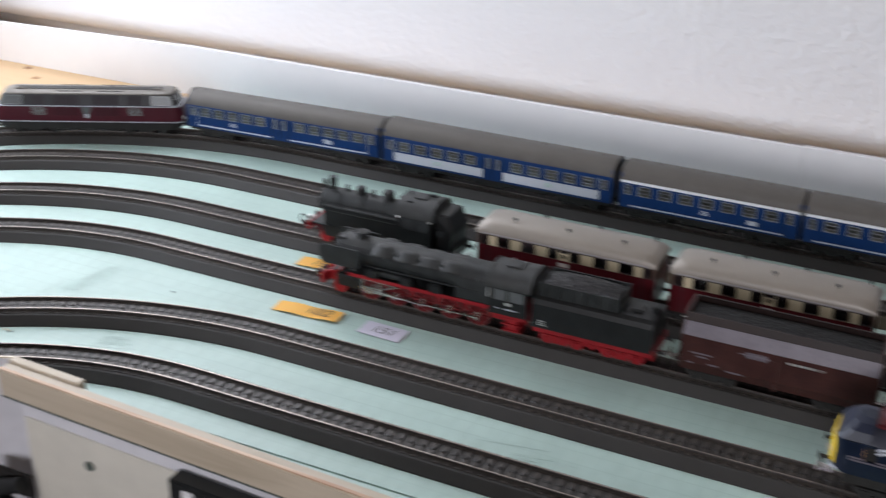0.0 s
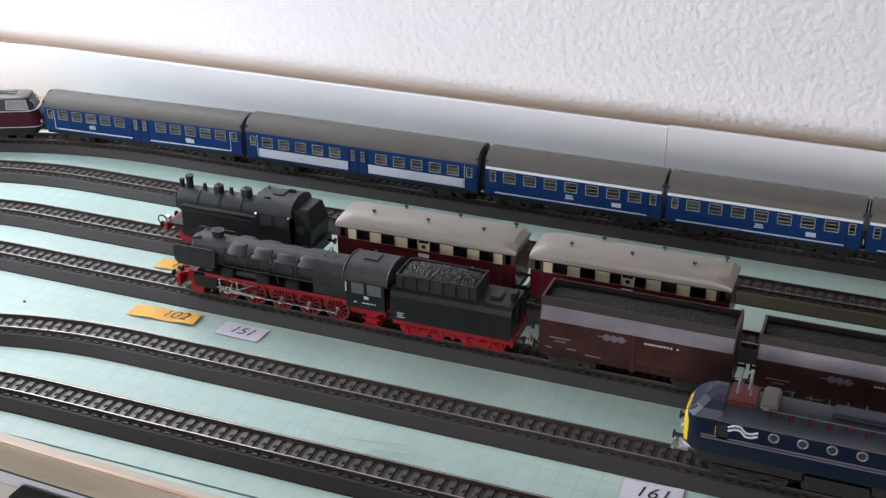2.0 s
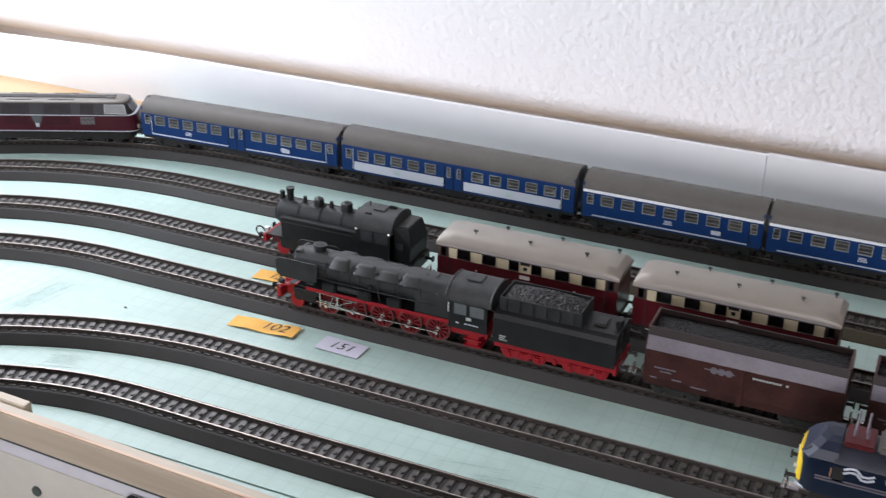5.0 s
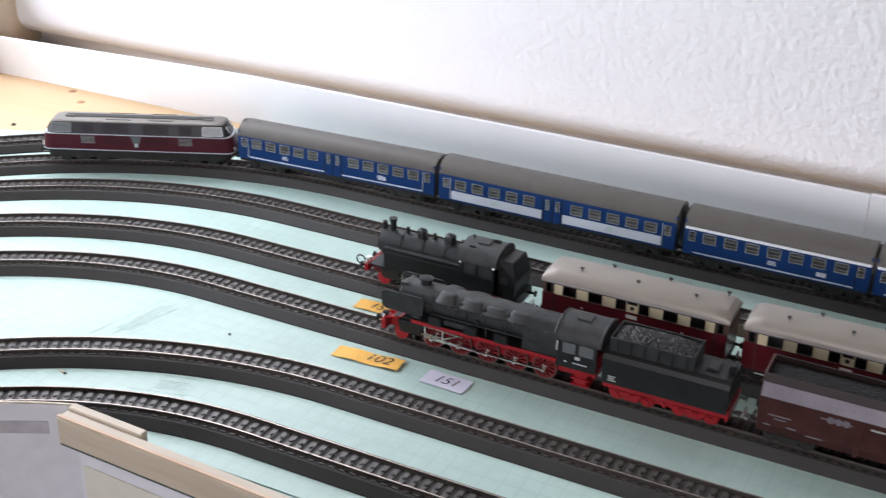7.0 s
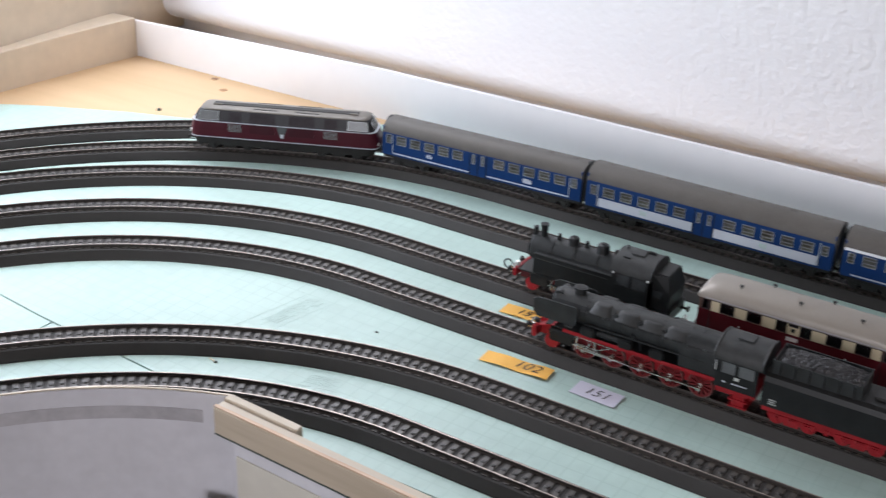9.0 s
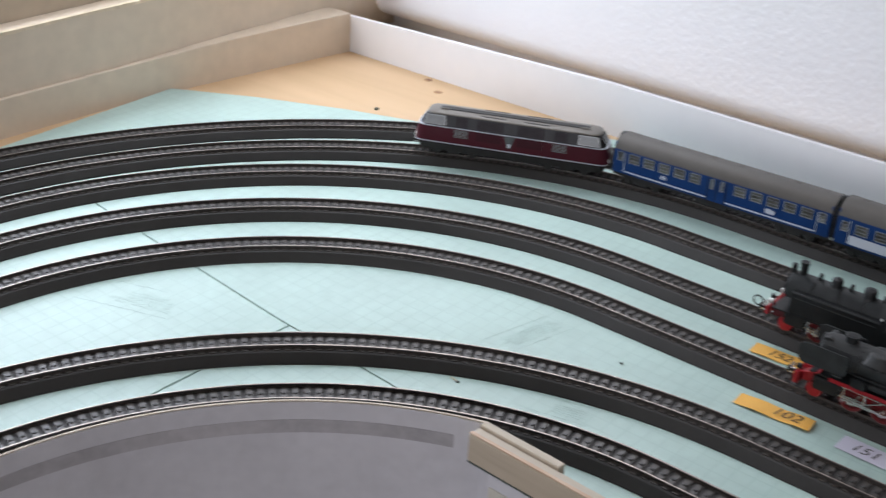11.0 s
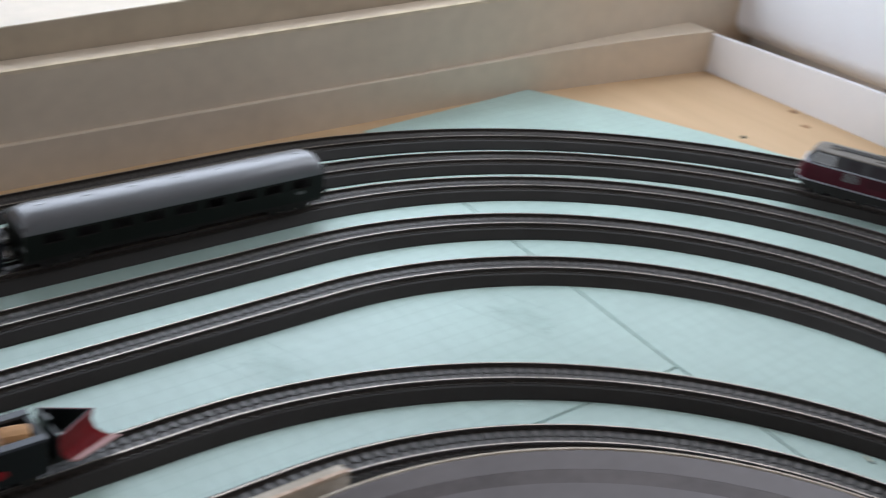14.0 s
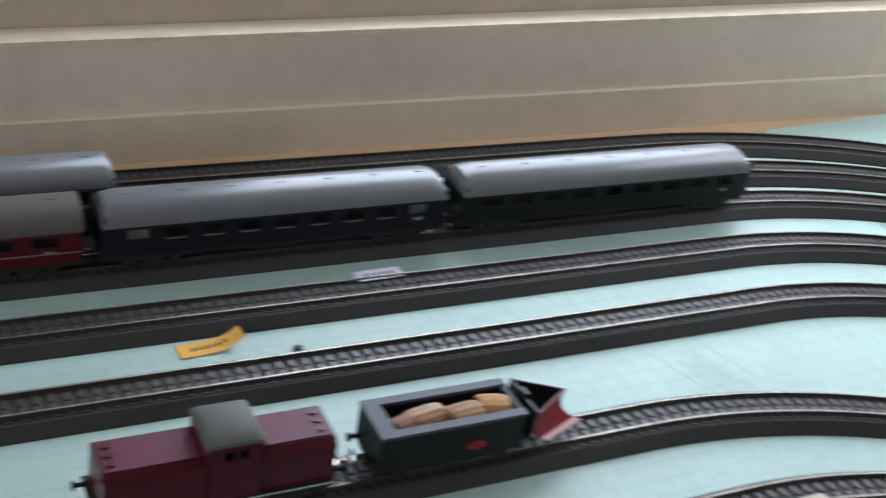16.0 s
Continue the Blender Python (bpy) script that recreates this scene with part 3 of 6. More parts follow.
# ---- rolling stock: shared pieces; the near side is -y, z = 0 is the rail's top ----
def wheel_mesh(r, mat, spokes=0, name="wheel"):
    bm = bmesh.new()
    if spokes:
        n = spokes * 2
        rows = {}
        for key, rr in (("hub", r * 0.24), ("in", r * 0.82), ("out", r)):
            for side, y in (("f", -0.0009), ("b", 0.0009)):
                rows[key + side] = [bm.verts.new((rr * math.cos(2 * math.pi * i / n), y, rr * math.sin(2 * math.pi * i / n))) for i in range(n)]
        for i in range(n):
            k = (i + 1) % n
            quad = lambda a, b: bm.faces.new((rows[a][i], rows[a][k], rows[b][k], rows[b][i]))
            quad("outf", "inf"), quad("inb", "outb"), quad("outb", "outf")
            if i % 2:
                quad("inf", "inb"), quad("hubb", "hubf")
            else:
                quad("inf", "hubf"), quad("hubb", "inb")
                for m in (i, k):
                    bm.faces.new((rows["inf"][m], rows["hubf"][m], rows["hubb"][m], rows["inb"][m]))
        bm.faces.new(rows["hubf"][::-1])
        bm.faces.new(rows["hubb"])
        bmesh.ops.recalc_face_normals(bm, faces=bm.faces[:])
    else:
        rod(bm, (0, -0.0012, 0), (0, 0.0010, 0), r, 16)
        rod(bm, (0, -0.0016, 0), (0, -0.0010, 0), r * 0.55, 12)
    return mesh_of(name, bm, mat)


WHEEL = wheel_mesh(0.0052, UNDER)
WHEEL_RED = wheel_mesh(0.0055, RED)
DRIVER = wheel_mesh(0.0090, WHEEL_DARK_RED, 12)
SMALL_DRIVER = wheel_mesh(0.0080, WHEEL_DARK_RED, 12)


def tyre_mesh(r):
    n = 24
    ring = lambda rr, y: [(rr * math.cos(2 * math.pi * i / n), y, rr * math.sin(2 * math.pi * i / n)) for i in range(n)]
    bm = loft(bmesh.new(), [ring(r * 0.955, -0.0011), ring(r * 1.01, -0.0011), ring(r * 1.01, 0.0010), ring(r * 0.955, 0.0010), ring(r * 0.955, -0.0011)], cap=False)
    return mesh_of("tyre", bm, TYRE_STEEL)


def hub_mesh(r):
    return mesh_of("hub", rod(bmesh.new(), (0, -0.0016, 0), (0, -0.0008, 0), r * 0.20, 10), ROD)


TYRES = {DRIVER: (tyre_mesh(0.0090), hub_mesh(0.0090)), SMALL_DRIVER: (tyre_mesh(0.0080), hub_mesh(0.0080))}


def buffer_mesh(mat):
    bm = rod(bmesh.new(), (0, 0, 0), (0.0050, 0, 0), 0.0011, 8)
    rod(bm, (0.0050, 0, 0), (0.0060, 0, 0), 0.0024, 12)
    return mesh_of("buffer", bm, mat)


BUFFER = buffer_mesh(UNDER)
BUFFER_RED = buffer_mesh(BLACK)


def hook_mesh():
    bm = bx(bmesh.new(), 0, 0.0085, -0.0022, 0.0022, -0.0010, 0.0010)
    rod(bm, (0.0085, -0.003, 0.0), (0.0085, 0.003, 0.0), 0.0012, 8)
    rod(bm, (0.0070, -0.003, 0.0), (0.0070, -0.003, 0.0045), 0.0007, 6)
    rod(bm, (0.0070, 0.003, 0.0), (0.0070, 0.003, 0.0045), 0.0007, 6)
    rod(bm, (0.0070, -0.003, 0.0045), (0.0070, 0.003, 0.0045), 0.0007, 6)
    return mesh_of("coupler", bm, ROD)


HOOK = hook_mesh()


def ends(t, half, z=0.0118, mesh=None):
    """Buffers and a hook coupler at both ends."""
    for s in (-1, 1):
        for y in (-0.0100, 0.0100):
            place("buffer", mesh or BUFFER, t, pose(s * half, y, z, 0, 0, 0 if s > 0 else 180))
        place("coupler", HOOK, t, pose(s * (half - 0.002), 0, 0.0062, 0, 0, 0 if s > 0 else 180))


def bogie(t, x, base=0.028, mat=UNDER, wheel=None):
    bm = bmesh.new()
    for s in (-1, 1):
        y = s * 0.0125
        bx(bm, x - base / 2 - 0.005, x + base / 2 + 0.005, y - 0.0010, y + 0.0010, 0.0050, 0.0082)
        bx(bm, x - 0.006, x + 0.006, y - 0.0016, y + 0.0016, 0.0028, 0.0075)
        for e in (-1, 1):
            bx(bm, x + e * base / 2 - 0.0024, x + e * base / 2 + 0.0024, y - 0.0020, y + 0.0014, 0.0034, 0.0072)
    bx(bm, x - base / 2, x + base / 2, -0.011, 0.011, 0.0068, 0.0092)
    b = part("bogie", bm, mat, t)
    for e in (-1, 1):
        for s in (-1, 1):
            place("wheel", wheel or WHEEL, b, pose(x + e * base / 2, s * 0.0098, 0.0052, 0, 0, 0 if s < 0 else 180))
    return b


def roof_rings(half, hip, width, eave, top, steps=12, rise=0.0):
    """Arched coach roof; hip: length over which its ends round off."""
    rings = []
    stations_x = [-half, -half + hip * 0.3, -half + hip, half - hip, half - hip * 0.3, half] if hip else [-half, half]
    for x in stations_x:
        d = half - abs(x)
        k = 1.0 if not hip else math.sqrt(max(0.0, 1 - (1 - min(1.0, d / hip)) ** 2))
        k = 0.35 + 0.65 * k if hip else 1.0
        ring = []
        for i in range(steps + 1):
            a = math.pi * i / steps
            ring.append((x, -width / 2 * math.cos(a), eave + (top - eave) * k * math.sin(a) ** 0.8))
        ring += [(x, width / 2, eave - 0.0012), (x, -width / 2, eave - 0.0012)]
        rings.append(ring)
    return rings


def side_wall(half, openings, z0, z1, y, thick=0.0009):
    """One side of a body with real window holes; openings: x0, x1, low, high."""
    bm = bmesh.new()
    xs = sorted({-half, half, *[v for o in openings for v in o[:2]]})
    for a, b in zip(xs, xs[1:]):
        hole = [o for o in openings if o[0] <= a + 1e-7 and o[1] >= b - 1e-7]
        spans = [(z0, z1)]
        if hole:
            spans = [(z0, hole[0][2]), (hole[0][3], z1)]
        for lo, hi in spans:
            bx(bm, a, b, y - thick / 2, y + thick / 2, lo, hi)
    bmesh.ops.remove_doubles(bm, verts=bm.verts[:], dist=1e-6)
    return bm


def window_frame(w, h, bar=0.0007, bars=1):
    """Frame and sash bars welded into one piece."""
    bm = bmesh.new()
    solid = [(-h / 2, -h / 2 + bar)] + ([(h * f, h * f + bar * 0.8) for f in (-0.20, 0.17)] if bars else []) + [(h / 2 - bar, h / 2)]
    zs = sorted({z for band in solid for z in band})
    for z0, z1 in zip(zs, zs[1:]):
        full = any(a <= z0 + 1e-7 and b >= z1 - 1e-7 for a, b in solid)
        for x0, x1 in [(-w / 2, -w / 2 + bar), (w / 2 - bar, w / 2)] + ([(-w / 2 + bar, w / 2 - bar)] if full else []):
            bx(bm, x0, x1, -0.0005, 0.0003, z0, z1)
    bmesh.ops.remove_doubles(bm, verts=bm.verts[:], dist=1e-6)
    return bm


PANES = {}


def windows(t, openings, y, frame_mat, bars=1, bar=0.0007):
    for x0, x1, z0, z1 in openings:
        w, h = round(x1 - x0, 5), round(z1 - z0, 5)
        key = (w, h, frame_mat.name, bars)
        if key not in PANES:
            PANES[key] = (mesh_of("window", window_frame(w, h, bar, bars), frame_mat), mesh_of("pane", block(-w / 2, w / 2, -0.0001, 0.0001, -h / 2, h / 2), GLASS))
        m = pose((x0 + x1) / 2, y, (z0 + z1) / 2, 0, 0, 0 if y < 0 else 180)
        win = place("window", PANES[key][0], t, m)
        place("pane", PANES[key][1], win, pose(0, 0.0003, 0))


def stripe(t, x0, x1, z0, z1, y, mat, name="stripe", label="", proud=0.0003):
    s = -1 if y < 0 else 1
    return part(name, block(x0, x1, y - proud if s < 0 else y, y if s < 0 else y + proud, z0, z1), mat, t, label)


def ghost_text(t, x, z, w, rows, y, mat):
    """Writing too small to read: plain bars."""
    bm = bmesh.new()
    rnd = random.Random(int(x * 1e4) + rows)
    for r in range(rows):
        ww = w * (0.6 + 0.4 * rnd.random())
        bx(bm, x - ww / 2, x + ww / 2, y - 0.0003, y, z - r * 0.0013, z - r * 0.0013 + 0.0007)
    return part("lettering", bm, mat, t)


def at_x(ob, k, x0, x1=None):
    """Sets a vehicle on a track where its middle lies on the straight by the wall or in the bend."""
    R = TRACKS[k]
    s = -((x0 if x1 is None else (x0 + x1) / 2) - (R[0] + R[2]))
    return at_s(ob, k, s)


def at_s(ob, k, s, chord=0.06):
    a, b = on_track(k, s - chord)[0], on_track(k, s + chord)[0]
    p = (a + b) / 2
    d = a - b
    ob.matrix_world = pose(p.x, p.y, RAIL_Z, 0, 0, math.degrees(math.atan2(d.y, d.x)))
    return ob


def at_y(ob, k, y):
    xl, yr, R = TRACKS[k]
    return at_s(ob, k, (R + HALF) * math.pi / 2 + (yr - R - y))


# ---- blue coaches ----
def coach_base(t, L, W, z_floor):
    part("underframe", block(-L / 2 + 0.002, L / 2 - 0.002, -W / 2 + 0.002, W / 2 - 0.002, z_floor - 0.0035, z_floor), UNDER, t)
    part("battery_box", block(-0.020, 0.010, -W / 2 + 0.003, W / 2 - 0.003, 0.0040, z_floor - 0.0034, 0.0006), UNDER, t)
    for s in (-1, 1):
        bogie(t, s * (L / 2 - 0.031 if L > 0.16 else L / 2 - 0.026), 0.026)
    ends(t, L / 2 - 0.002)


def blue_coach(L, kind, label, sink=0.0):
    t = thing("passenger_coach", label, "train coach", "blue coaches")
    W, z0, z1, top = 0.0315, 0.0110, 0.0345 - 0.6 * sink, 0.0462 - sink
    half = L / 2 - 0.0025
    lo, hi = 0.0225, 0.0312
    holes = []
    small = 0.0052
    if kind == "door":
        n, w = 5, 0.0102
        gap = (half - 0.0125 - 0.0135) / n
        holes.append((-half + 0.0038, -half + 0.0038 + small, lo, hi))
        holes.append((half - 0.0038 - small, half - 0.0038, lo, hi))
        for side in (-1, 1):
            for i in range(n):
                c = side * (0.0135 + gap * (i + 0.5))
                holes.append((c - w / 2, c + w / 2, lo, hi))
        holes += [(-0.0062, -0.0030, lo - 0.0005, hi), (0.0030, 0.0062, lo - 0.0005, hi)]
    else:
        n, w = 7, 0.0105
        gap = (2 * half - 0.0240) / n
        holes.append((-half + 0.0034, -half + 0.0034 + small, lo, hi))
        holes.append((half - 0.0040 - small, half - 0.0040, lo, hi))
        for i in range(n):
            c = -half + 0.0115 + gap * (i + 0.5)
            holes.append((c - w / 2, c + w / 2, lo, hi))
    body = bmesh.new()
    for y in (-W / 2, W / 2):
        piece = side_wall(half, holes, z0, z1, y)
        tmp = bpy.data.meshes.new("tmp")
        piece.to_mesh(tmp)
        piece.free()
        body.from_mesh(tmp)
        bpy.data.meshes.remove(tmp)
    for s in (-1, 1):
        bx(body, s * half - 0.0006, s * half + 0.0006, -W / 2, W / 2, z0, z1 + 0.006)
    bx(body, -half, half, -W / 2 + 0.001, W / 2 - 0.001, z0, z0 + 0.0010)
    part("body", body, BLUE, t)
    # pale block stands in for daylight seen through the coach
    part("interior", block(-half + 0.002, half - 0.002, -0.0125, 0.0125, z0 + 0.0012, 0.0258 if kind == "door" else 0.0222), PALE_INSIDE, t, "pale block for the daylit inside")
    part("roof", loft(bmesh.new(), roof_rings(half + 0.0008, 0.0, W + 0.0008, z1, top)), ROOF_GREY, t, "grey arched roof", True)
    for i in range(8):
        x = -half + 2 * half * (i + 0.5) / 8
        part("roof_vent", block(x - 0.0030, x + 0.0030, 0.0005, 0.0030, top - 0.0008, top + 0.0002), ROOF_GREY, t)
    for s in (-1, 1):
        bm = bmesh.new()
        rings = []
        for rr in (1.0, 0.78):
            rings.append([(s * (half + 0.0022), -W / 2 * rr * 0.92 * math.cos(math.pi * i / 12), z1 - 0.020 + 0.031 * rr * math.sin(math.pi * i / 12) ** 0.7) for i in range(13)])
        back = [[(p[0] - s * 0.0024, p[1], p[2]) for p in r] for r in rings]
        loft(bm, [rings[0], rings[1], back[1], back[0], rings[0]], cap=False, closed=False)
        part("gangway", bm, BLACK, t, "black rubber gangway")
    for y in (-W / 2 - 0.0004, W / 2 + 0.0004):
        windows(t, holes, y, WINDOW_TRIM, 1, 0.00042)
        if kind == "door":
            for x in (-0.0084, -0.0001, 0.0084):
                stripe(t, x - 0.0004, x + 0.0004, z0 - 0.001, z1 - 0.001, y, NIGHT_BLUE, "door_edge")
            for s in (-1, 1):
                stripe(t, s * (half - 0.0106) - 0.0003, s * (half - 0.0106) + 0.0003, z0 + 0.002, z1 - 0.002, y, FRAME_SILVER, "handrail")
        else:
            stripe(t, -half, half, z1 - 0.0014, z1 + 0.0004, y, WHITE_GUTTER, "eave_stripe", "white gutter below the roof", 0.0013)
            stripe(t, half - 0.0102, half - 0.0096, z0 + 0.001, z1 - 0.002, y, NIGHT_BLUE, "door_edge")
        if "panel" in label:
            for a, b in ((-half + 0.0118, -0.0094), (0.0094, half - 0.0112)):
                stripe(t, a, b, 0.0128, 0.0206, y, WHITE_LINE, "panel", "pale panel below the windows")
        elif kind == "door":
            for a, b in ((-half + 0.0118, -0.0094), (0.0094, half - 0.0112)):
                stripe(t, a, b, 0.0128, 0.0139, y, WHITE_LINE, "stripe", "white line along the sill")
        else:
            stripe(t, -half + 0.008, half - 0.0108, 0.0125, 0.0135, y, WHITE_LINE, "stripe", "white line along the sill")
        if y < 0:
            ink = PRINT if "panel" in label else WHITE_LINE
            for f in ((-0.5, 0.48) if kind == "door" else (-0.02,)):
                ghost_text(t, f * half, 0.0195 if "panel" not in label else 0.0180, 0.0075, 3, y - 0.0003, ink)
            if "panel" not in label:
                stripe(t, half * 0.46, half * 0.46 + 0.0075, 0.0160, 0.0195, y - 0.0003, WHITE_LINE, "plate", "white number plate")
    part("step_board", block(-half + 0.002, -half + 0.020, -W / 2 + 0.001, W / 2 - 0.001, 0.0080, 0.0092), UNDER, t)
    coach_base(t, L, W, z0)
    return t


at_x(blue_coach(0.2060, "door", "blue coach with a white sill line behind the maroon locomotive", 0.0030), "B", 0.446, 0.652)
at_x(blue_coach(0.2180, "door", "blue coach with pale panels under its windows"), "B", 0.6545, 0.8725)
ref = at_x(blue_coach(0.1490, "plain", "short blue coach with a white line below its roof"), "B", 0.8755, 1.0245)
for x in (1.0985, 1.2475):
    at_x(copy_thing(ref, Matrix()), "B", x)


# ---- cream and red coaches ----
def cream_coach(L, label):
    t = thing("passenger_coach", label, "train coach", "cream and red coaches")
    W, z0, z1, top = 0.0325, 0.0110, 0.0408, 0.0505
    half = L / 2 - 0.0030
    lo, hi = 0.0315, 0.0394
    split = 0.0310
    inner = half - 0.0086
    holes = [(-0.0036, 0.0036, hi - 0.0022, hi)]
    for f, w in ((0.10, 0.0104), (0.265, 0.0104), (0.428, 0.0076), (0.572, 0.0076), (0.735, 0.0104), (0.90, 0.0104)):
        c = -inner + 2 * inner * f
        holes.append((c - w / 2, c + w / 2, lo, hi))
    holes += [(-half + 0.0022, -half + 0.0068, lo, hi), (half - 0.0068, half - 0.0022, lo, hi)]

    def walls(a, b, cut):
        out = bmesh.new()
        for y in (-W / 2, W / 2):
            piece = side_wall(half, cut, a, b, y)
            tmp = bpy.data.meshes.new("tmp")
            piece.to_mesh(tmp)
            piece.free()
            out.from_mesh(tmp)
            bpy.data.meshes.remove(tmp)
        for s in (-1, 1):
            bx(out, s * half - 0.0006, s * half + 0.0006, -W / 2, W / 2, a, b)
        return out

    band = bmesh.new()
    porches = {-1: bmesh.new(), 1: bmesh.new()}
    for y in (-W / 2, W / 2):
        piece = side_wall(inner, [o for o in holes if abs(o[0] + o[1]) / 2 < inner], split + 0.0001, z1, y)
        tmp = bpy.data.meshes.new("tmp")
        piece.to_mesh(tmp)
        piece.free()
        band.from_mesh(tmp)
        bpy.data.meshes.remove(tmp)
        y_in = y * 0.965
        for s in (-1, 1):
            for a, b, c, d in ((inner, half - 0.0068, split, z1), (half - 0.0022, half, split, z1), (half - 0.0068, half - 0.0022, split, lo), (half - 0.0068, half - 0.0022, hi, z1)):
                bx(porches[s], *sorted((s * a, s * b)), y_in - 0.0004, y_in + 0.0004, c, d)
    for s in (-1, 1):
        bx(porches[s], s * half - 0.0006, s * half + 0.0006, -W / 2 + 0.001, W / 2 - 0.001, split, z1)
    part("upper_body", band, CREAM, t, "cream panels between the windows")
    for s in (-1, 1):
        part("vestibule", porches[s], VESTIBULE, t, "brown recessed end doors")
    low = walls(z0, split, [])
    bx(low, -half, half, -W / 2 + 0.001, W / 2 - 0.001, z0, z0 + 0.001)
    part("lower_body", low, WINE, t, "wine red lower side")
    part("interior", block(-half + 0.002, half - 0.002, -0.0130, 0.0130, z0 + 0.0012, 0.0402), INSIDE, t, "dark inside")
    part("roof", loft(bmesh.new(), roof_rings(half + 0.0014, 0.012, W + 0.0022, z1 + 0.0002, top, 16)), SILVER_ROOF, t, "dull silver roof with rounded ends", True)
    for i in range(3):
        for s in (-1, 1):
            x = -half * 0.62 + half * 0.62 * i + (half * 0.28 if s > 0 else 0.0)
            bm = rod(bmesh.new(), (x, s * 0.0075, top - 0.0030), (x, s * 0.0075, top + 0.0012), 0.0005, 6)
            rod(bm, (x - 0.0013, s * 0.0075, top + 0.0013), (x + 0.0013, s * 0.0075, top + 0.0013), 0.0009, 8)
            part("roof_vent", bm, DUST, t)
    for y in (-W / 2 - 0.0004, W / 2 + 0.0004):
        windows(t, holes, y, INSIDE, 0, 0.0004)
        stripe(t, -inner, inner, z1 - 0.0018, z1 - 0.0004, y, INSIDE, "eave_strip", "dark strip under the eave", 0.0002)
        # pale gutter colour paints the highlight along the roof edge
        stripe(t, -half + 0.004, half - 0.004, z1 - 0.0003, z1 + 0.0003, y, EAVE_HIGHLIGHT, "gutter", "roof gutter, eave highlight put into its pale colour", 0.0013)
        for s in (-1, 1):
            stripe(t, s * (half - 0.0082) - 0.0003, s * (half - 0.0082) + 0.0003, z0, z1 - 0.001, y, INSIDE, "door_edge")
        if y < 0:
            c = 0.0
            stripe(t, c - 0.0014, c + 0.0014, 0.0332, 0.0358, y, DARK_GREEN, "emblem", "small dark emblem")
            stripe(t, c - 0.0040, c + 0.0040, 0.0262, 0.0290, y, PAPER_CHIP, "plate", "pale name plate")
            for f in (-0.55, 0.55):
                stripe(t, f * half - 0.0007, f * half + 0.0007, 0.0245, 0.0255, y, FRAME_SILVER, "handle")
            stripe(t, -half + 0.010, half - 0.010, 0.0085, 0.0092, y, FRAME_SILVER, "step_board", "pale step board")
    coach_base(t, L, W, z0)
    return t


first = cream_coach(0.1400, "cream and wine red coach with a silver roof")
at_x(first, "D", 0.816, 0.954)
at_x(copy_thing(first, Matrix()), "D", 0.966, 1.0965)


# ---- steam locomotives ----
def boiler(t, x0, x1, r, z, mat):
    n = 18
    rings = []
    for x, k in ((x0, 0.80), (x0 + 0.0016, 0.97), (x0 + 0.004, 1.0), (x1, 1.0)):
        rings.append([(x, r * k * math.cos(2 * math.pi * i / n), z + r * k * math.sin(2 * math.pi * i / n)) for i in range(n)])
    part("boiler", loft(bmesh.new(), rings), mat, t, smooth=True)
    for i in range(4):
        x = x0 + (x1 - x0) * (0.22 + 0.22 * i)
        bm = bmesh.new()
        ring = lambda xx, rr: [(xx, rr * math.cos(2 * math.pi * j / n), z + rr * math.sin(2 * math.pi * j / n)) for j in range(n)]
        loft(bm, [ring(x, r + 0.0004), ring(x + 0.0009, r + 0.0004)])
        part("boiler_band", bm, BLACK, t)
    bm = rod(bmesh.new(), (x0 - 0.0008, 0, z), (x0 + 0.001, 0, z), r * 0.86, 18)
    rod(bm, (x0 - 0.0014, 0, z), (x0, 0, z), r * 0.3, 12)
    part("smokebox_door", bm, BLACK, t)


def cab(t, x0, x1, w, z0, z1, top, mat, roof, pane):
    bm = bmesh.new()
    mid = (x0 + x1) / 2
    for y in (-w / 2, w / 2):
        for a, b, lo, hi in ((x0, x1, z0, z0 + (z1 - z0) * 0.52), (x0, x1, z1 - 0.002, z1), (x0, x0 + 0.003, z0 + (z1 - z0) * 0.52, z1 - 0.002), (mid - 0.001, mid + 0.001, z0 + (z1 - z0) * 0.52, z1 - 0.002), (x1 - 0.002, x1, z0 + (z1 - z0) * 0.52, z1 - 0.002)):
            bx(bm, a, b, y - 0.0005, y + 0.0005, lo, hi)
    bx(bm, x0 - 0.0005, x0 + 0.0005, -w / 2, w / 2, z0, z1)
    part("cab", bm, mat, t)
    for y in (-w / 2, w / 2):
        for a, b in ((x0 + 0.003, mid - 0.001), (mid + 0.001, x1 - 0.002)):
            part("cab_window", block(a, b, y - 0.0002, y + 0.0002, z0 + (z1 - z0) * 0.52, z1 - 0.002), pane, t, "cab side window")
    m = (x0 + x1) / 2
    rings = [[(p[0] + m, p[1], p[2]) for p in r] for r in roof_rings((x1 - x0) / 2 + 0.002, 0, w + 0.0012, z1, top)]
    part("cab_roof", loft(bmesh.new(), rings), roof, t, "dusty arched cab roof", True)
    part("roof_hatch", block(m - 0.005, m + 0.004, -0.005, 0.005, top - 0.0004, top + 0.0008, 0.0003), roof, t)


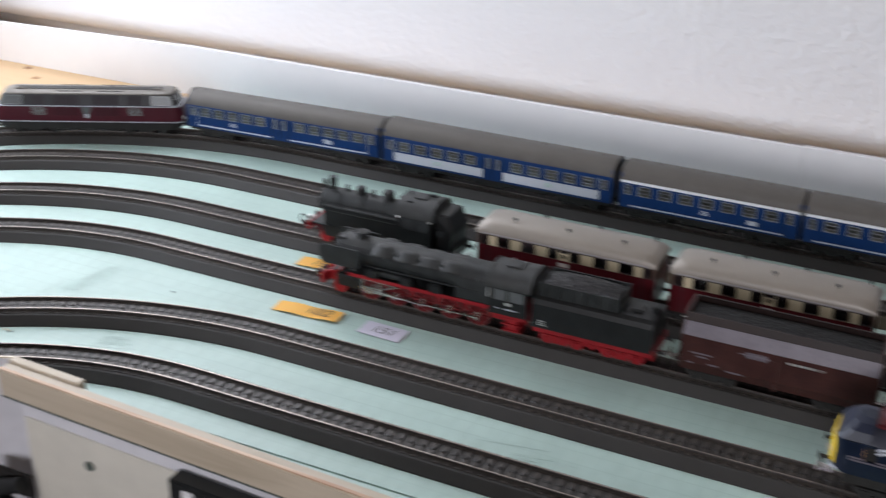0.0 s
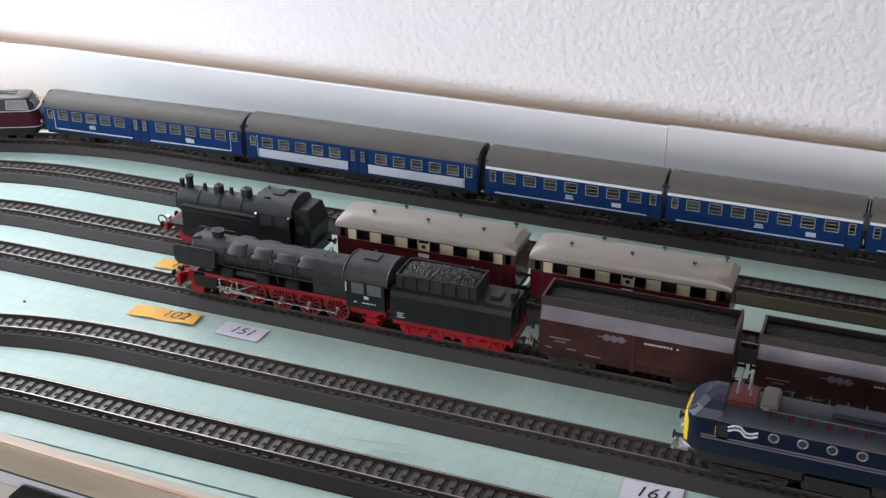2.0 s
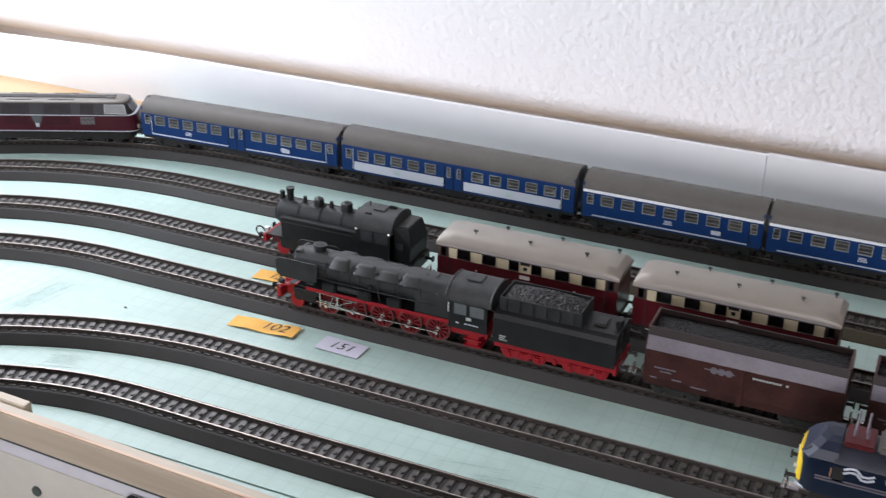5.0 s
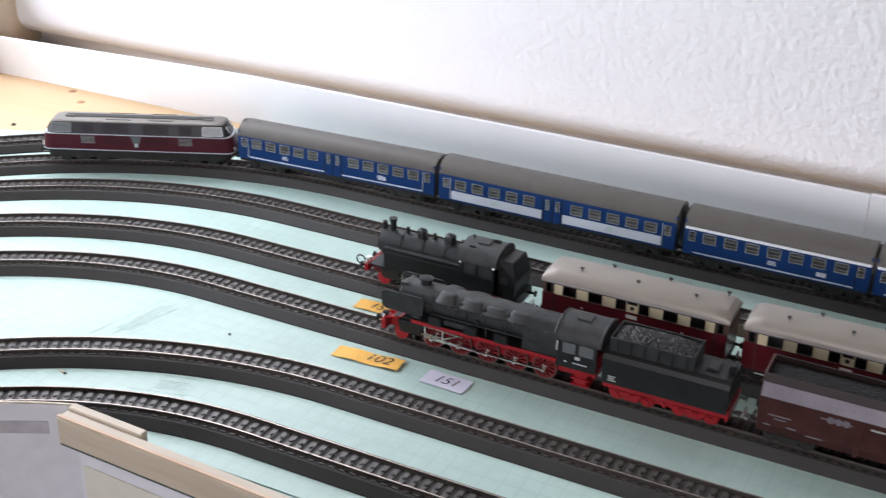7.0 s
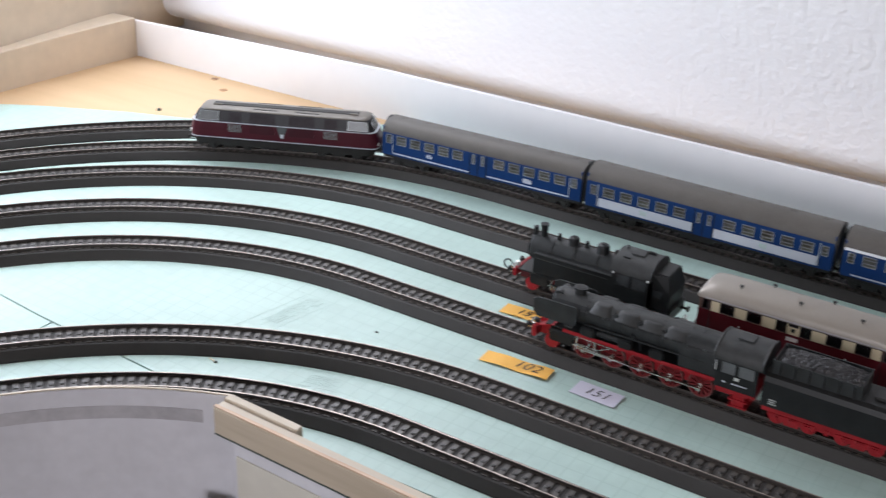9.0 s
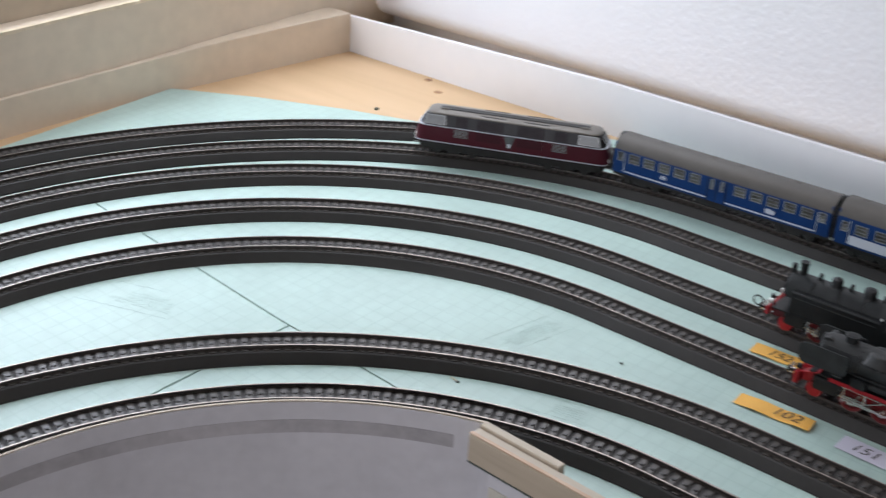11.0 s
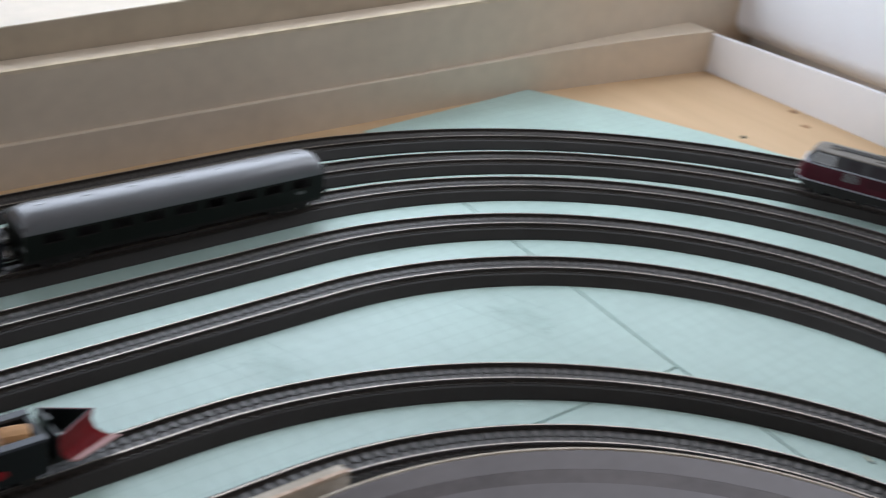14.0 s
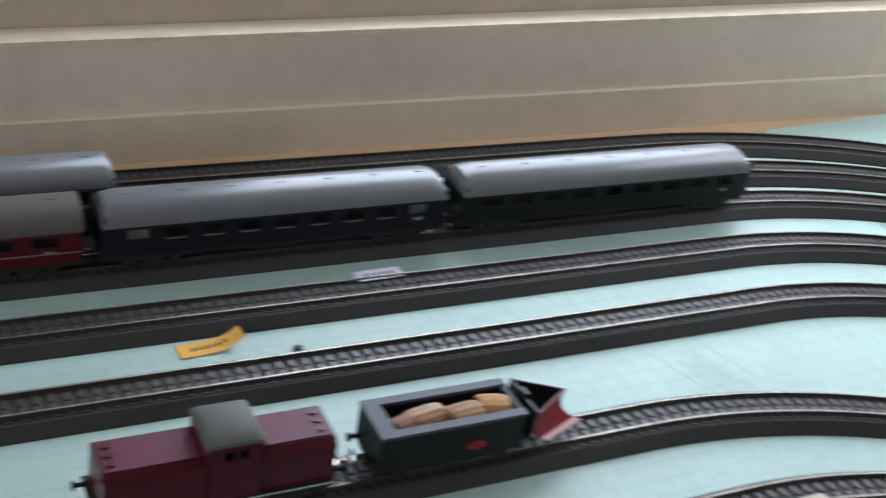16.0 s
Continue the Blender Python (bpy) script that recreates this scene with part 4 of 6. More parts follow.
def valve_gear(t, x_cyl, axles, z, y, r):
    for s in (-1, 1):
        yy = s * y
        bm = block(x_cyl - 0.0085, x_cyl + 0.0085, yy - s * 0.004 - 0.0035, yy - s * 0.004 + 0.0035, z - 0.0035, z + 0.0070, 0.0012)
        rod(bm, (x_cyl - 0.0085, yy - s * 0.003, z + 0.0050), (x_cyl + 0.010, yy - s * 0.003, z + 0.0050), 0.0026, 10)
        part("cylinder", bm, BLACK, t)
        bm = bmesh.new()
        low = z - 0.0022
        rod(bm, (axles[0], yy, low), (axles[-1], yy, low), 0.0007, 6)
        rod(bm, (x_cyl + 0.008, yy - s * 0.0006, z), (axles[min(2, len(axles) - 1)], yy + s * 0.0010, low), 0.0007, 6)
        for a in axles:
            rod(bm, (a, yy - 0.0014, low), (a, yy + 0.0014, low), 0.0013, 8)
        part("coupling_rod", bm, ROD, t, "bright steel rods")
        bm = bmesh.new()
        x = x_cyl + 0.0105
        for a, b in (((x, z - 0.004), (x, z + 0.008)), ((x + 0.012, z - 0.003), (x + 0.012, z + 0.009)), ((x, z + 0.0015), (x + 0.013, z + 0.0015)), ((x, z - 0.0018), (x + 0.013, z - 0.0018)), ((x - 0.002, z + 0.008), (x + 0.026, z + 0.0068)), ((x + 0.012, z + 0.0005), (x + 0.022, z + 0.0062)), ((x + 0.006, z - 0.004), (x + 0.009, z + 0.006))):
            rod(bm, (a[0], yy, a[1]), (b[0], yy, b[1]), 0.0005, 6)
        part("crosshead", bm, ROD, t, "bright valve gear")


def wheels(t, xs, r, mesh, y=0.0098):
    for x in xs:
        for s in (-1, 1):
            wheel = place("wheel", mesh, t, pose(x, s * y, r, 0, 37 * x * 100, 0 if s < 0 else 180))
            for name, extra in zip(("tyre", "hub"), TYRES.get(mesh, ())):
                place(name, extra, wheel, Matrix())


def rescale(t, parts, about, kx, kz):
    """Stretches built parts along the vehicle and in height."""
    m = Matrix.Translation((about, 0, 0)) @ Matrix.Diagonal((kx, 1, kz, 1)) @ Matrix.Translation((-about, 0, 0))
    for c in parts:
        if c.data.users == 1:
            c.data.transform(m)
        else:
            c.location.x += (c.location.x - about) * (kx - 1)
        for d in c.children:
            if not d.name.startswith(("tyre", "hub")):
                d.location.x += (d.location.x - about) * (kx - 1)


def goods_locomotive():
    """Ten-coupled engine and its tender, nose at -x."""
    t = thing("steam_locomotive", "black steam locomotive with red wheels and smoke deflectors", "locomotive")
    x0 = -0.128
    boiler(t, x0 + 0.011, x0 + 0.118, 0.0118, 0.0355, BOILER)
    part("frame", block(x0 + 0.004, x0 + 0.140, -0.0070, 0.0070, 0.0075, 0.0205), RED, t, "red frame plates")
    part("running_board", block(x0 + 0.010, x0 + 0.121, -0.0138, 0.0138, 0.0205, 0.0215), BLACK, t)
    for y in (-0.0141, 0.0138):
        part("board_edge", block(x0 + 0.022, x0 + 0.121, y, y + 0.0003, 0.0186, 0.0216), RED, t)
    part("buffer_beam", block(x0 + 0.002, x0 + 0.005, -0.0160, 0.0160, 0.0080, 0.0170, 0.0004), RED, t, "red buffer beam")
    part("front_apron", loft(bmesh.new(), [[(x0 + 0.003, -0.014, 0.0165), (x0 + 0.003, 0.014, 0.0165), (x0 + 0.003, 0.014, 0.0172), (x0 + 0.003, -0.014, 0.0172)], [(x0 + 0.016, -0.014, 0.0215), (x0 + 0.016, 0.014, 0.0215), (x0 + 0.016, 0.014, 0.0222), (x0 + 0.016, -0.014, 0.0222)]]), RED, t)
    for s in (-1, 1):
        pts = [(x0 + 0.005, 0.0270), (x0 + 0.0025, 0.0300), (x0 + 0.002, 0.0405), (x0 + 0.005, 0.0432), (x0 + 0.030, 0.0432), (x0 + 0.0315, 0.0410), (x0 + 0.0305, 0.0285), (x0 + 0.028, 0.0270)]
        ring = lambda y: [(x, y, z) for x, z in pts]
        part("smoke_deflector", loft(bmesh.new(), [ring(s * 0.0152), ring(s * 0.0160)]), BOILER, t, "dark smoke deflector")
        part("deflector_stay", rod(bmesh.new(), (x0 + 0.02, s * 0.011, 0.036), (x0 + 0.02, s * 0.0155, 0.036), 0.0006, 6), BLACK, t)
        part("lantern", rod(bmesh.new(), (x0 + 0.0015, s * 0.0105, 0.0195), (x0 + 0.0045, s * 0.0105, 0.0195), 0.0019, 10), BLACK, t)
    bm = rod(bmesh.new(), (x0 + 0.026, 0, 0.0450), (x0 + 0.026, 0, 0.0512), 0.0042, 16, 0.0036)
    rod(bm, (x0 + 0.026, 0, 0.0508), (x0 + 0.026, 0, 0.0520), 0.0045, 16)
    part("chimney", bm, BLACK, t, smooth=True)
    part("chimney_bore", rod(bmesh.new(), (x0 + 0.026, 0, 0.0519), (x0 + 0.026, 0, 0.0522), 0.0030, 14), COAL, t)
    part("preheater", rod(bmesh.new(), (x0 + 0.0150, -0.0068, 0.0446), (x0 + 0.0150, 0.0068, 0.0446), 0.0028, 14), BOILER, t, "black preheater drum")
    for s in (-1, 1):
        part("step_plate", block(x0 + 0.024, x0 + 0.029, s * 0.0145 - 0.0030, s * 0.0145 + 0.0030, 0.0262, 0.0272), DUST, t)
    for x, w, h in ((0.044, 0.011, 0.0472), (0.061, 0.013, 0.0468), (0.0765, 0.014, 0.0459), (0.0920, 0.013, 0.0467)):
        rings = []
        for k, z in ((1.45, 0.0405), (1.24, h - 0.0036), (1.02, h - 0.0009), (0.86, h - 0.0001), (0.60, h)):
            rings.append([(x0 + x + w / 2 * k * math.copysign(abs(math.cos(2 * math.pi * i / 16)) ** 0.4, math.cos(2 * math.pi * i / 16)), 0.0086 * k * math.copysign(abs(math.sin(2 * math.pi * i / 16)) ** 0.5, math.sin(2 * math.pi * i / 16)), z) for i in range(16)])
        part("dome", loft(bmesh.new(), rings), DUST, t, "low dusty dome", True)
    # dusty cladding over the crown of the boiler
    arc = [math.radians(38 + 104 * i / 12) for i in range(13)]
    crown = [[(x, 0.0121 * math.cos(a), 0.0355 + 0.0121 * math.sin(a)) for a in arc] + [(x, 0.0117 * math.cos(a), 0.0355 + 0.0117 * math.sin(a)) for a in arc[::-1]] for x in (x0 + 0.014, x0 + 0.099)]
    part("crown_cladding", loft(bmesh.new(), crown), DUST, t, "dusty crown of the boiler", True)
    for s in (-1, 1):
        for x, w in ((0.0540, 0.0030), (0.0690, 0.0026), (0.0845, 0.0030)):
            part("saddle_strap", block(x0 + x - w / 2, x0 + x + w / 2, s * 0.0088 - 0.0016, s * 0.0088 + 0.0016, 0.0415, 0.0443, 0.0006), BOILER, t)
    bm = bmesh.new()
    for s in (-1, 1):
        rod(bm, (x0 + 0.02, s * 0.0122, 0.0395), (x0 + 0.118, s * 0.0122, 0.0395), 0.0003, 6)
        rod(bm, (x0 + 0.035, s * 0.0126, 0.0300), (x0 + 0.110, s * 0.0126, 0.0300), 0.0007, 6)
    part("handrail", bm, BOILER, t, "dark handrails and pipes")
    for x in (0.034, 0.058, 0.078):
        for s in (-1, 1):
            part("pump", block(x0 + x, x0 + x + 0.009, s * 0.0135 - 0.0022, s * 0.0135 + 0.0022, 0.0215, 0.0290, 0.0008), BLACK, t)
    for x, lean in ((0.053, -0.003), (0.069, 0.003), (0.0845, 0.0), (0.0990, 0.0)):
        for s in (-1, 1):
            bm = rod(bmesh.new(), (x0 + x, s * 0.0085, 0.0452), (x0 + x + lean * 0.5, s * 0.0124, 0.0385), 0.0004, 6)
            rod(bm, (x0 + x + lean * 0.5, s * 0.0124, 0.0385), (x0 + x + lean, s * 0.0126, 0.0230), 0.0004, 6)
            part("pipe", bm, BOILER, t)
    for s in (-1, 1):
        part("air_tank", rod(bmesh.new(), (x0 + 0.044, s * 0.0118, 0.0255), (x0 + 0.062, s * 0.0118, 0.0255), 0.0024, 10), BOILER, t)
        part("valve_wheel", rod(bmesh.new(), (x0 + 0.066, s * 0.0128, 0.0330), (x0 + 0.066, s * 0.0136, 0.0330), 0.0018, 10), BLACK, t)
        for k in range(5):
            part("handrail_knob", ball(bmesh.new(), (x0 + 0.026 + 0.021 * k, s * 0.0121, 0.0395), 0.0009, 1.0, 6), DUST, t)
    shell = [[(x, 0.0128 * math.copysign(abs(math.cos(a)) ** 0.6, math.cos(a)), 0.0330 + 0.0142 * math.sin(a)) for a in [math.pi * k / 14 for k in range(15)]] + [(x, -0.0128, 0.0200), (x, 0.0128, 0.0200)] for x in (x0 + 0.0955, x0 + 0.121)]
    part("firebox", loft(bmesh.new(), shell), BOILER, t, "smooth firebox casing", True)
    cab(t, x0 + 0.119, x0 + 0.143, 0.0325, 0.0182, 0.0410, 0.0525, BLACK, DUST, PANE_DULL)
    for x in (0.1172, 0.1450):
        arch = bmesh.new()
        for i in range(12):
            a, b = math.pi * i / 12, math.pi * (i + 1) / 12
            rod(arch, (x0 + x, -0.0168 * math.cos(a), 0.0410 + 0.0117 * math.sin(a) ** 0.8), (x0 + x, -0.0168 * math.cos(b), 0.0410 + 0.0117 * math.sin(b) ** 0.8), 0.0006, 5)
        part("roof_rim", arch, DUST, t, "raised edge of the cab roof")
    for s in (-1, 1):
        part("cab_roof_slot", block(x0 + 0.1225, x0 + 0.1395, s * 0.0100 - 0.0004, s * 0.0100 + 0.0004, 0.0489, 0.0501), COAL, t)
        part("grab_rail", rod(bmesh.new(), (x0 + 0.1188, s * 0.0168, 0.0310), (x0 + 0.1188, s * 0.0168, 0.0385), 0.0005, 6), FRAME_SILVER, t, "bright grab rail")
    for y in (-0.0169, 0.0166):
        for u, w in ((0.1235, 0.0018), (0.1290, 0.0016), (0.1312, 0.0024), (0.1342, 0.0016), (0.1365, 0.0010)):
            part("number_plate", block(x0 + u, x0 + u + w, y, y + 0.0003, 0.0228, 0.0238), WHITE_LINE, t)
        part("badge", block(x0 + 0.130, x0 + 0.133, y, y + 0.0003, 0.0265, 0.0290), FRAME_SILVER, t)
    part("cab_floor", block(x0 + 0.120, x0 + 0.143, -0.0150, 0.0150, 0.0150, 0.0181), RED, t, "red beam below the cab")
    for z in (0.0040, 0.0092, 0.0140):
        part("cab_step", block(x0 + 0.128, x0 + 0.139, -0.0152, 0.0152, z, z + 0.0012), RED, t, "red cab step")
    part("step_plate", block(x0 + 0.130, x0 + 0.137, -0.0140, 0.0140, 0.0045, 0.0150), RED, t)
    axles = [x0 + 0.036 + 0.0185 * i for i in range(5)]
    wheels(t, axles, 0.0090, DRIVER)
    wheels(t, [x0 + 0.014], 0.0055, WHEEL_RED)
    valve_gear(t, x0 + 0.021, axles, 0.0105, 0.0135, 0.0083)
    rescale(t, list(t.children), x0, 1.147, 0.915)
    before = set(t.children)
    # tender
    a, b = x0 + 0.147, x0 + 0.252
    w = 0.0325
    prof = [(-w / 2, 0.0140), (-w / 2, 0.0330), (-w / 2 + 0.0014, 0.0365), (-w / 2 + 0.004, 0.0385), (w / 2 - 0.004, 0.0385), (w / 2 - 0.0014, 0.0365), (w / 2, 0.0330), (w / 2, 0.0140)]
    part("tender_body", loft(bmesh.new(), [[(x, y, z) for y, z in prof] for x in (a, b)]), BLACK, t)
    bun = bmesh.new()
    u, v = a + 0.004, a + 0.074
    lean = [(u, v, 0.0125, 0.0385), (u, v + 0.002, 0.0128, 0.0490)]
    bx(bun, u, v, -0.0128, -0.0120, 0.0385, 0.0490)
    bx(bun, u, v, 0.0120, 0.0128, 0.0385, 0.0490)
    bx(bun, u, u + 0.0008, -0.0120, 0.0120, 0.0385, 0.0490)
    bx(bun, v - 0.0008, v, -0.0120, 0.0120, 0.0385, 0.0500)
    part("coal_bunker", bun, BOILER, t, "black coal bunker")
    for k in range(6):
        for s in (-1, 1):
            part("bunker_rib", block(u + 0.006 + 0.0115 * k, u + 0.0068 + 0.0115 * k, s * 0.0134 - 0.0006, s * 0.0134 + 0.0006, 0.0386, 0.0480), BLACK, t)
    part("coal", coal_heap(u + 0.001, v - 0.001, -0.0118, 0.0118, 0.0462, 0.0058, 11), COAL_GREY, t, "heap of model coal")
    part("tank_lid", block(v + 0.008, v + 0.018, -0.006, 0.006, 0.0385, 0.0405, 0.0008), DUST, t)
    part("rear_lamp_box", block(b - 0.006, b - 0.001, -0.004, 0.004, 0.0385, 0.0440, 0.0008), BLACK, t)
    bm = bmesh.new()
    for y in (-0.008, 0.006):
        for k in range(6):
            bx(bm, b + 0.0005, b + 0.0012, y, y + 0.004, 0.016 + k * 0.004, 0.0165 + k * 0.004)
    part("ladder", bm, DUST, t)
    part("tender_frame", block(a + 0.001, b - 0.001, -0.0142, 0.0142, 0.0095, 0.0139), RED, t, "red tender frame")
    for c in (a + 0.026, b - 0.026):
        bog = bogie(t, c, 0.026, RED, WHEEL_RED)
    part("tender_skirt", block(a + 0.006, b - 0.006, -0.0118, 0.0118, 0.0048, 0.0096), RED, t, "red frame between the tender wheels")
    for k in range(9):
        part("spring_box", block(a + 0.010 + 0.0106 * k, a + 0.0135 + 0.0106 * k, -0.0148, -0.0128, 0.0050, 0.0100, 0.0005), RED, t, "red axle box")
    part("rear_beam", block(b - 0.001, b + 0.0016, -0.0160, 0.0160, 0.0090, 0.0165), RED, t)
    for y in (-0.01655, 0.01625):
        bm = bmesh.new()
        for k, ww in enumerate((0.007, 0.005, 0.006)):
            bx(bm, a + 0.006, a + 0.006 + ww, y, y + 0.0003, 0.0165 + 0.0016 * k, 0.0172 + 0.0016 * k)
        part("lettering", bm, FRAME_SILVER, t)
    rescale(t, [c for c in t.children if c not in before], b, 0.80, 0.935)
    for s, x in ((-1, x0 + 0.002), (1, b + 0.0016)):
        for y in (-0.0100, 0.0100):
            place("buffer", BUFFER_RED, t, pose(x, y, 0.0125, 0, 0, 180 if s < 0 else 0))
        place("coupler", HOOK, t, pose(x, 0, 0.0062, 0, 0, 180 if s < 0 else 0))
    return t


def coal_heap(x0, x1, y0, y1, z, amp, seed, rough=0.0014):
    bm = bmesh.new()
    nx, ny = max(6, int((x1 - x0) / 0.0011)), max(4, int((y1 - y0) / 0.0011))
    rnd = random.Random(seed)
    grid = []
    for i in range(nx + 1):
        row = []
        for j in range(ny + 1):
            u, v = i / nx, j / ny
            swell = amp * math.sin(math.pi * u) ** 0.5 * math.sin(math.pi * v) ** 0.6 if 0 < u < 1 and 0 < v < 1 else 0
            row.append(bm.verts.new((x0 + (x1 - x0) * u, y0 + (y1 - y0) * v, z + swell + rough * (rnd.random() - 0.5))))
        grid.append(row)
    for i in range(nx):
        for j in range(ny):
            bm.faces.new((grid[i][j], grid[i + 1][j], grid[i + 1][j + 1], grid[i][j + 1]))
    low = [grid[0][0], grid[nx][0], grid[nx][ny], grid[0][ny]]
    base = [bm.verts.new((v.co.x, v.co.y, z - 0.004)) for v in low]
    bm.faces.new(base[::-1])
    return bm


def tank_locomotive():
    t = thing("tank_locomotive", "small black tank locomotive with red frame and tall chimney", "locomotive")
    x0 = -0.068
    boiler(t, x0 + 0.010, x0 + 0.095, 0.0105, 0.0325, BOILER)
    part("frame", block(x0 + 0.004, x0 + 0.126, -0.0070, 0.0070, 0.0070, 0.0160), WINE, t, "dark red frame plates")
    part("running_board", block(x0 + 0.006, x0 + 0.1275, -0.0158, 0.0158, 0.0165, 0.0175), BLACK, t)
    part("buffer_beam", block(x0 + 0.001, x0 + 0.004, -0.0155, 0.0155, 0.0100, 0.0160, 0.0004), RED, t, "red buffer beam")
    for s in (-1, 1):
        part("side_tank", block(x0 + 0.018, x0 + 0.090, s * 0.0118 - 0.0042, s * 0.0118 + 0.0042, 0.0175, 0.0345, 0.0008), BLACK, t)
        part("lantern", rod(bmesh.new(), (x0 + 0.001, s * 0.0105, 0.0190), (x0 + 0.004, s * 0.0105, 0.0190), 0.0019, 10), FRAME_SILVER, t)
    bm = rod(bmesh.new(), (x0 + 0.018, 0, 0.0410), (x0 + 0.018, 0, 0.0515), 0.0026, 14, 0.0028)
    rod(bm, (x0 + 0.018, 0, 0.0508), (x0 + 0.018, 0, 0.0524), 0.0033, 14)
    part("chimney", bm, BLACK, t, "tall black chimney", True)
    part("bell", rod(bmesh.new(), (x0 + 0.011, 0, 0.042), (x0 + 0.011, 0, 0.0485), 0.0020, 10), BLACK, t)
    for x, r, h in ((0.043, 0.0040, 0.0487), (0.067, 0.0046, 0.0496)):
        rings = []
        for k, z in ((1.22, 0.0408), (1.04, 0.0425), (1.0, 0.0440), (1.0, h - 0.0018), (0.86, h - 0.0006), (0.45, h)):
            rings.append([(x0 + x + r * k * math.cos(2 * math.pi * i / 18), r * k * math.sin(2 * math.pi * i / 18), z) for i in range(18)])
        dome = part("dome", loft(bmesh.new(), rings), BLACK, t, "round black steam dome", True)
        part("dome_cap", rod(bmesh.new(), (x0 + x, 0, h - 0.0002), (x0 + x, 0, h + 0.0007), r * 0.35, 10), DUST, dome)
    for x in (0.031, 0.054, 0.078):
        part("valve", rod(bmesh.new(), (x0 + x, 0, 0.0420), (x0 + x, 0, 0.0475), 0.0018, 8, 0.0014), BLACK, t)
    cab(t, x0 + 0.083, x0 + 0.111, 0.0325, 0.0175, 0.0400, 0.0505, BLACK, DUST, PANE_DARK)
    for x, y, z in ((0.104, 0.0040, 0.0500), (0.090, -0.0090, 0.0475)):
        part("roof_fitting", block(x0 + x - 0.0030, x0 + x + 0.0030, y - 0.0011, y + 0.0011, z, z + 0.0022, 0.0005), BLACK, t, "small black roof fitting")
    arch = bmesh.new()
    for i in range(12):
        a, b = math.pi * i / 12, math.pi * (i + 1) / 12
        rod(arch, (x0 + 0.1125, -0.0166 * math.cos(a), 0.0400 + 0.0107 * math.sin(a) ** 0.8), (x0 + 0.1125, -0.0166 * math.cos(b), 0.0400 + 0.0107 * math.sin(b) ** 0.8), 0.0006, 5)
    part("roof_rim", arch, BLACK, t, "raised rear edge of the cab roof")
    for s in (-1, 1):
        for x in (0.0835, 0.1105):
            # silver balls for the bright handrail dots at the cab corners
            part("cab_lamp", ball(bmesh.new(), (x0 + x, s * 0.0168, 0.0385), 0.0010, 1.0, 8), FRAME_SILVER, t, "small silver dot of the cab handrail")
        part("tank_edge", rod(bmesh.new(), (x0 + 0.018, s * 0.0160, 0.0345), (x0 + 0.083, s * 0.0160, 0.0345), 0.0005, 6), DUST, t, "dusty tank edge")
        part("tank_handrail", rod(bmesh.new(), (x0 + 0.020, s * 0.0166, 0.0310), (x0 + 0.080, s * 0.0166, 0.0310), 0.0003, 5), DUST, t)
    part("whistle", rod(bmesh.new(), (x0 + 0.086, 0.002, 0.048), (x0 + 0.086, 0.002, 0.0535), 0.0007, 6), DUST, t)
    hull = [(x0 + 0.1132, 0.0145, 0.0175), (x0 + 0.1262, 0.0145, 0.0175), (x0 + 0.1275, 0.0145, 0.0300), (x0 + 0.1240, 0.0122, 0.0436), (x0 + 0.1132, 0.0132, 0.0436), (x0 + 0.1132, 0.0145, 0.0335)]
    part("bunker", loft(bmesh.new(), [[(x, s * y, z) for x, y, z in hull] for s in (-1, 1)]), BLACK, t, "black coal bunker with sloping upper sides")
    part("bunker_lid", block(x0 + 0.1145, x0 + 0.1236, -0.0112, 0.0112, 0.0434, 0.0444, 0.0003), DUST, t, "dusty bunker lid")
    part("rear_window", block(x0 + 0.1152, x0 + 0.1215, -0.0150, -0.0143, 0.0270, 0.0325), PANE_DARK, t)
    part("rear_frame", block(x0 + 0.096, x0 + 0.1245, -0.0150, 0.0150, 0.0060, 0.0164, 0.0006), RED, t, "red rear steps and frame")
    part("rear_beam", block(x0 + 0.1255, x0 + 0.1285, -0.0160, 0.0160, 0.0085, 0.0165), BLACK, t)
    for y in (-0.01625, 0.01595):
        part("number_plate", block(x0 + 0.088, x0 + 0.096, y - 0.0004, y + 0.0004, 0.0225, 0.0237), FRAME_SILVER, t)
        part("badge", block(x0 + 0.090, x0 + 0.0935, y - 0.0004, y + 0.0004, 0.0250, 0.0280), FRAME_SILVER, t)
    axles = [x0 + 0.040, x0 + 0.062, x0 + 0.084]
    wheels(t, axles, 0.0080, SMALL_DRIVER)
    wheels(t, [x0 + 0.016, x0 + 0.115], 0.0055, WHEEL_RED)
    valve_gear(t, x0 + 0.023, axles, 0.0098, 0.0138, 0.0080)
    for s, x in ((-1, x0 + 0.001), (1, x0 + 0.1285)):
        for y in (-0.0100, 0.0100):
            place("buffer", BUFFER_RED, t, pose(x, y, 0.0120, 0, 0, 180 if s < 0 else 0))
        place("coupler", HOOK, t, pose(x, 0, 0.0062, 0, 0, 180 if s < 0 else 0))
    bm = bmesh.new()
    for i in range(12):
        a0, a1 = 2 * math.pi * i / 12, 2 * math.pi * (i + 1) / 12
        rod(bm, (x0 - 0.011 + 0.0038 * math.cos(a0), 0, 0.010 + 0.0038 * math.sin(a0)), (x0 - 0.011 + 0.0038 * math.cos(a1), 0, 0.010 + 0.0038 * math.sin(a1)), 0.0006, 5)
    part("coupling_loop", bm, BLACK, t, "black wire coupling loop")
    return t


at_x(goods_locomotive(), "E", 0.848)
at_x(tank_locomotive(), "D", 0.736)


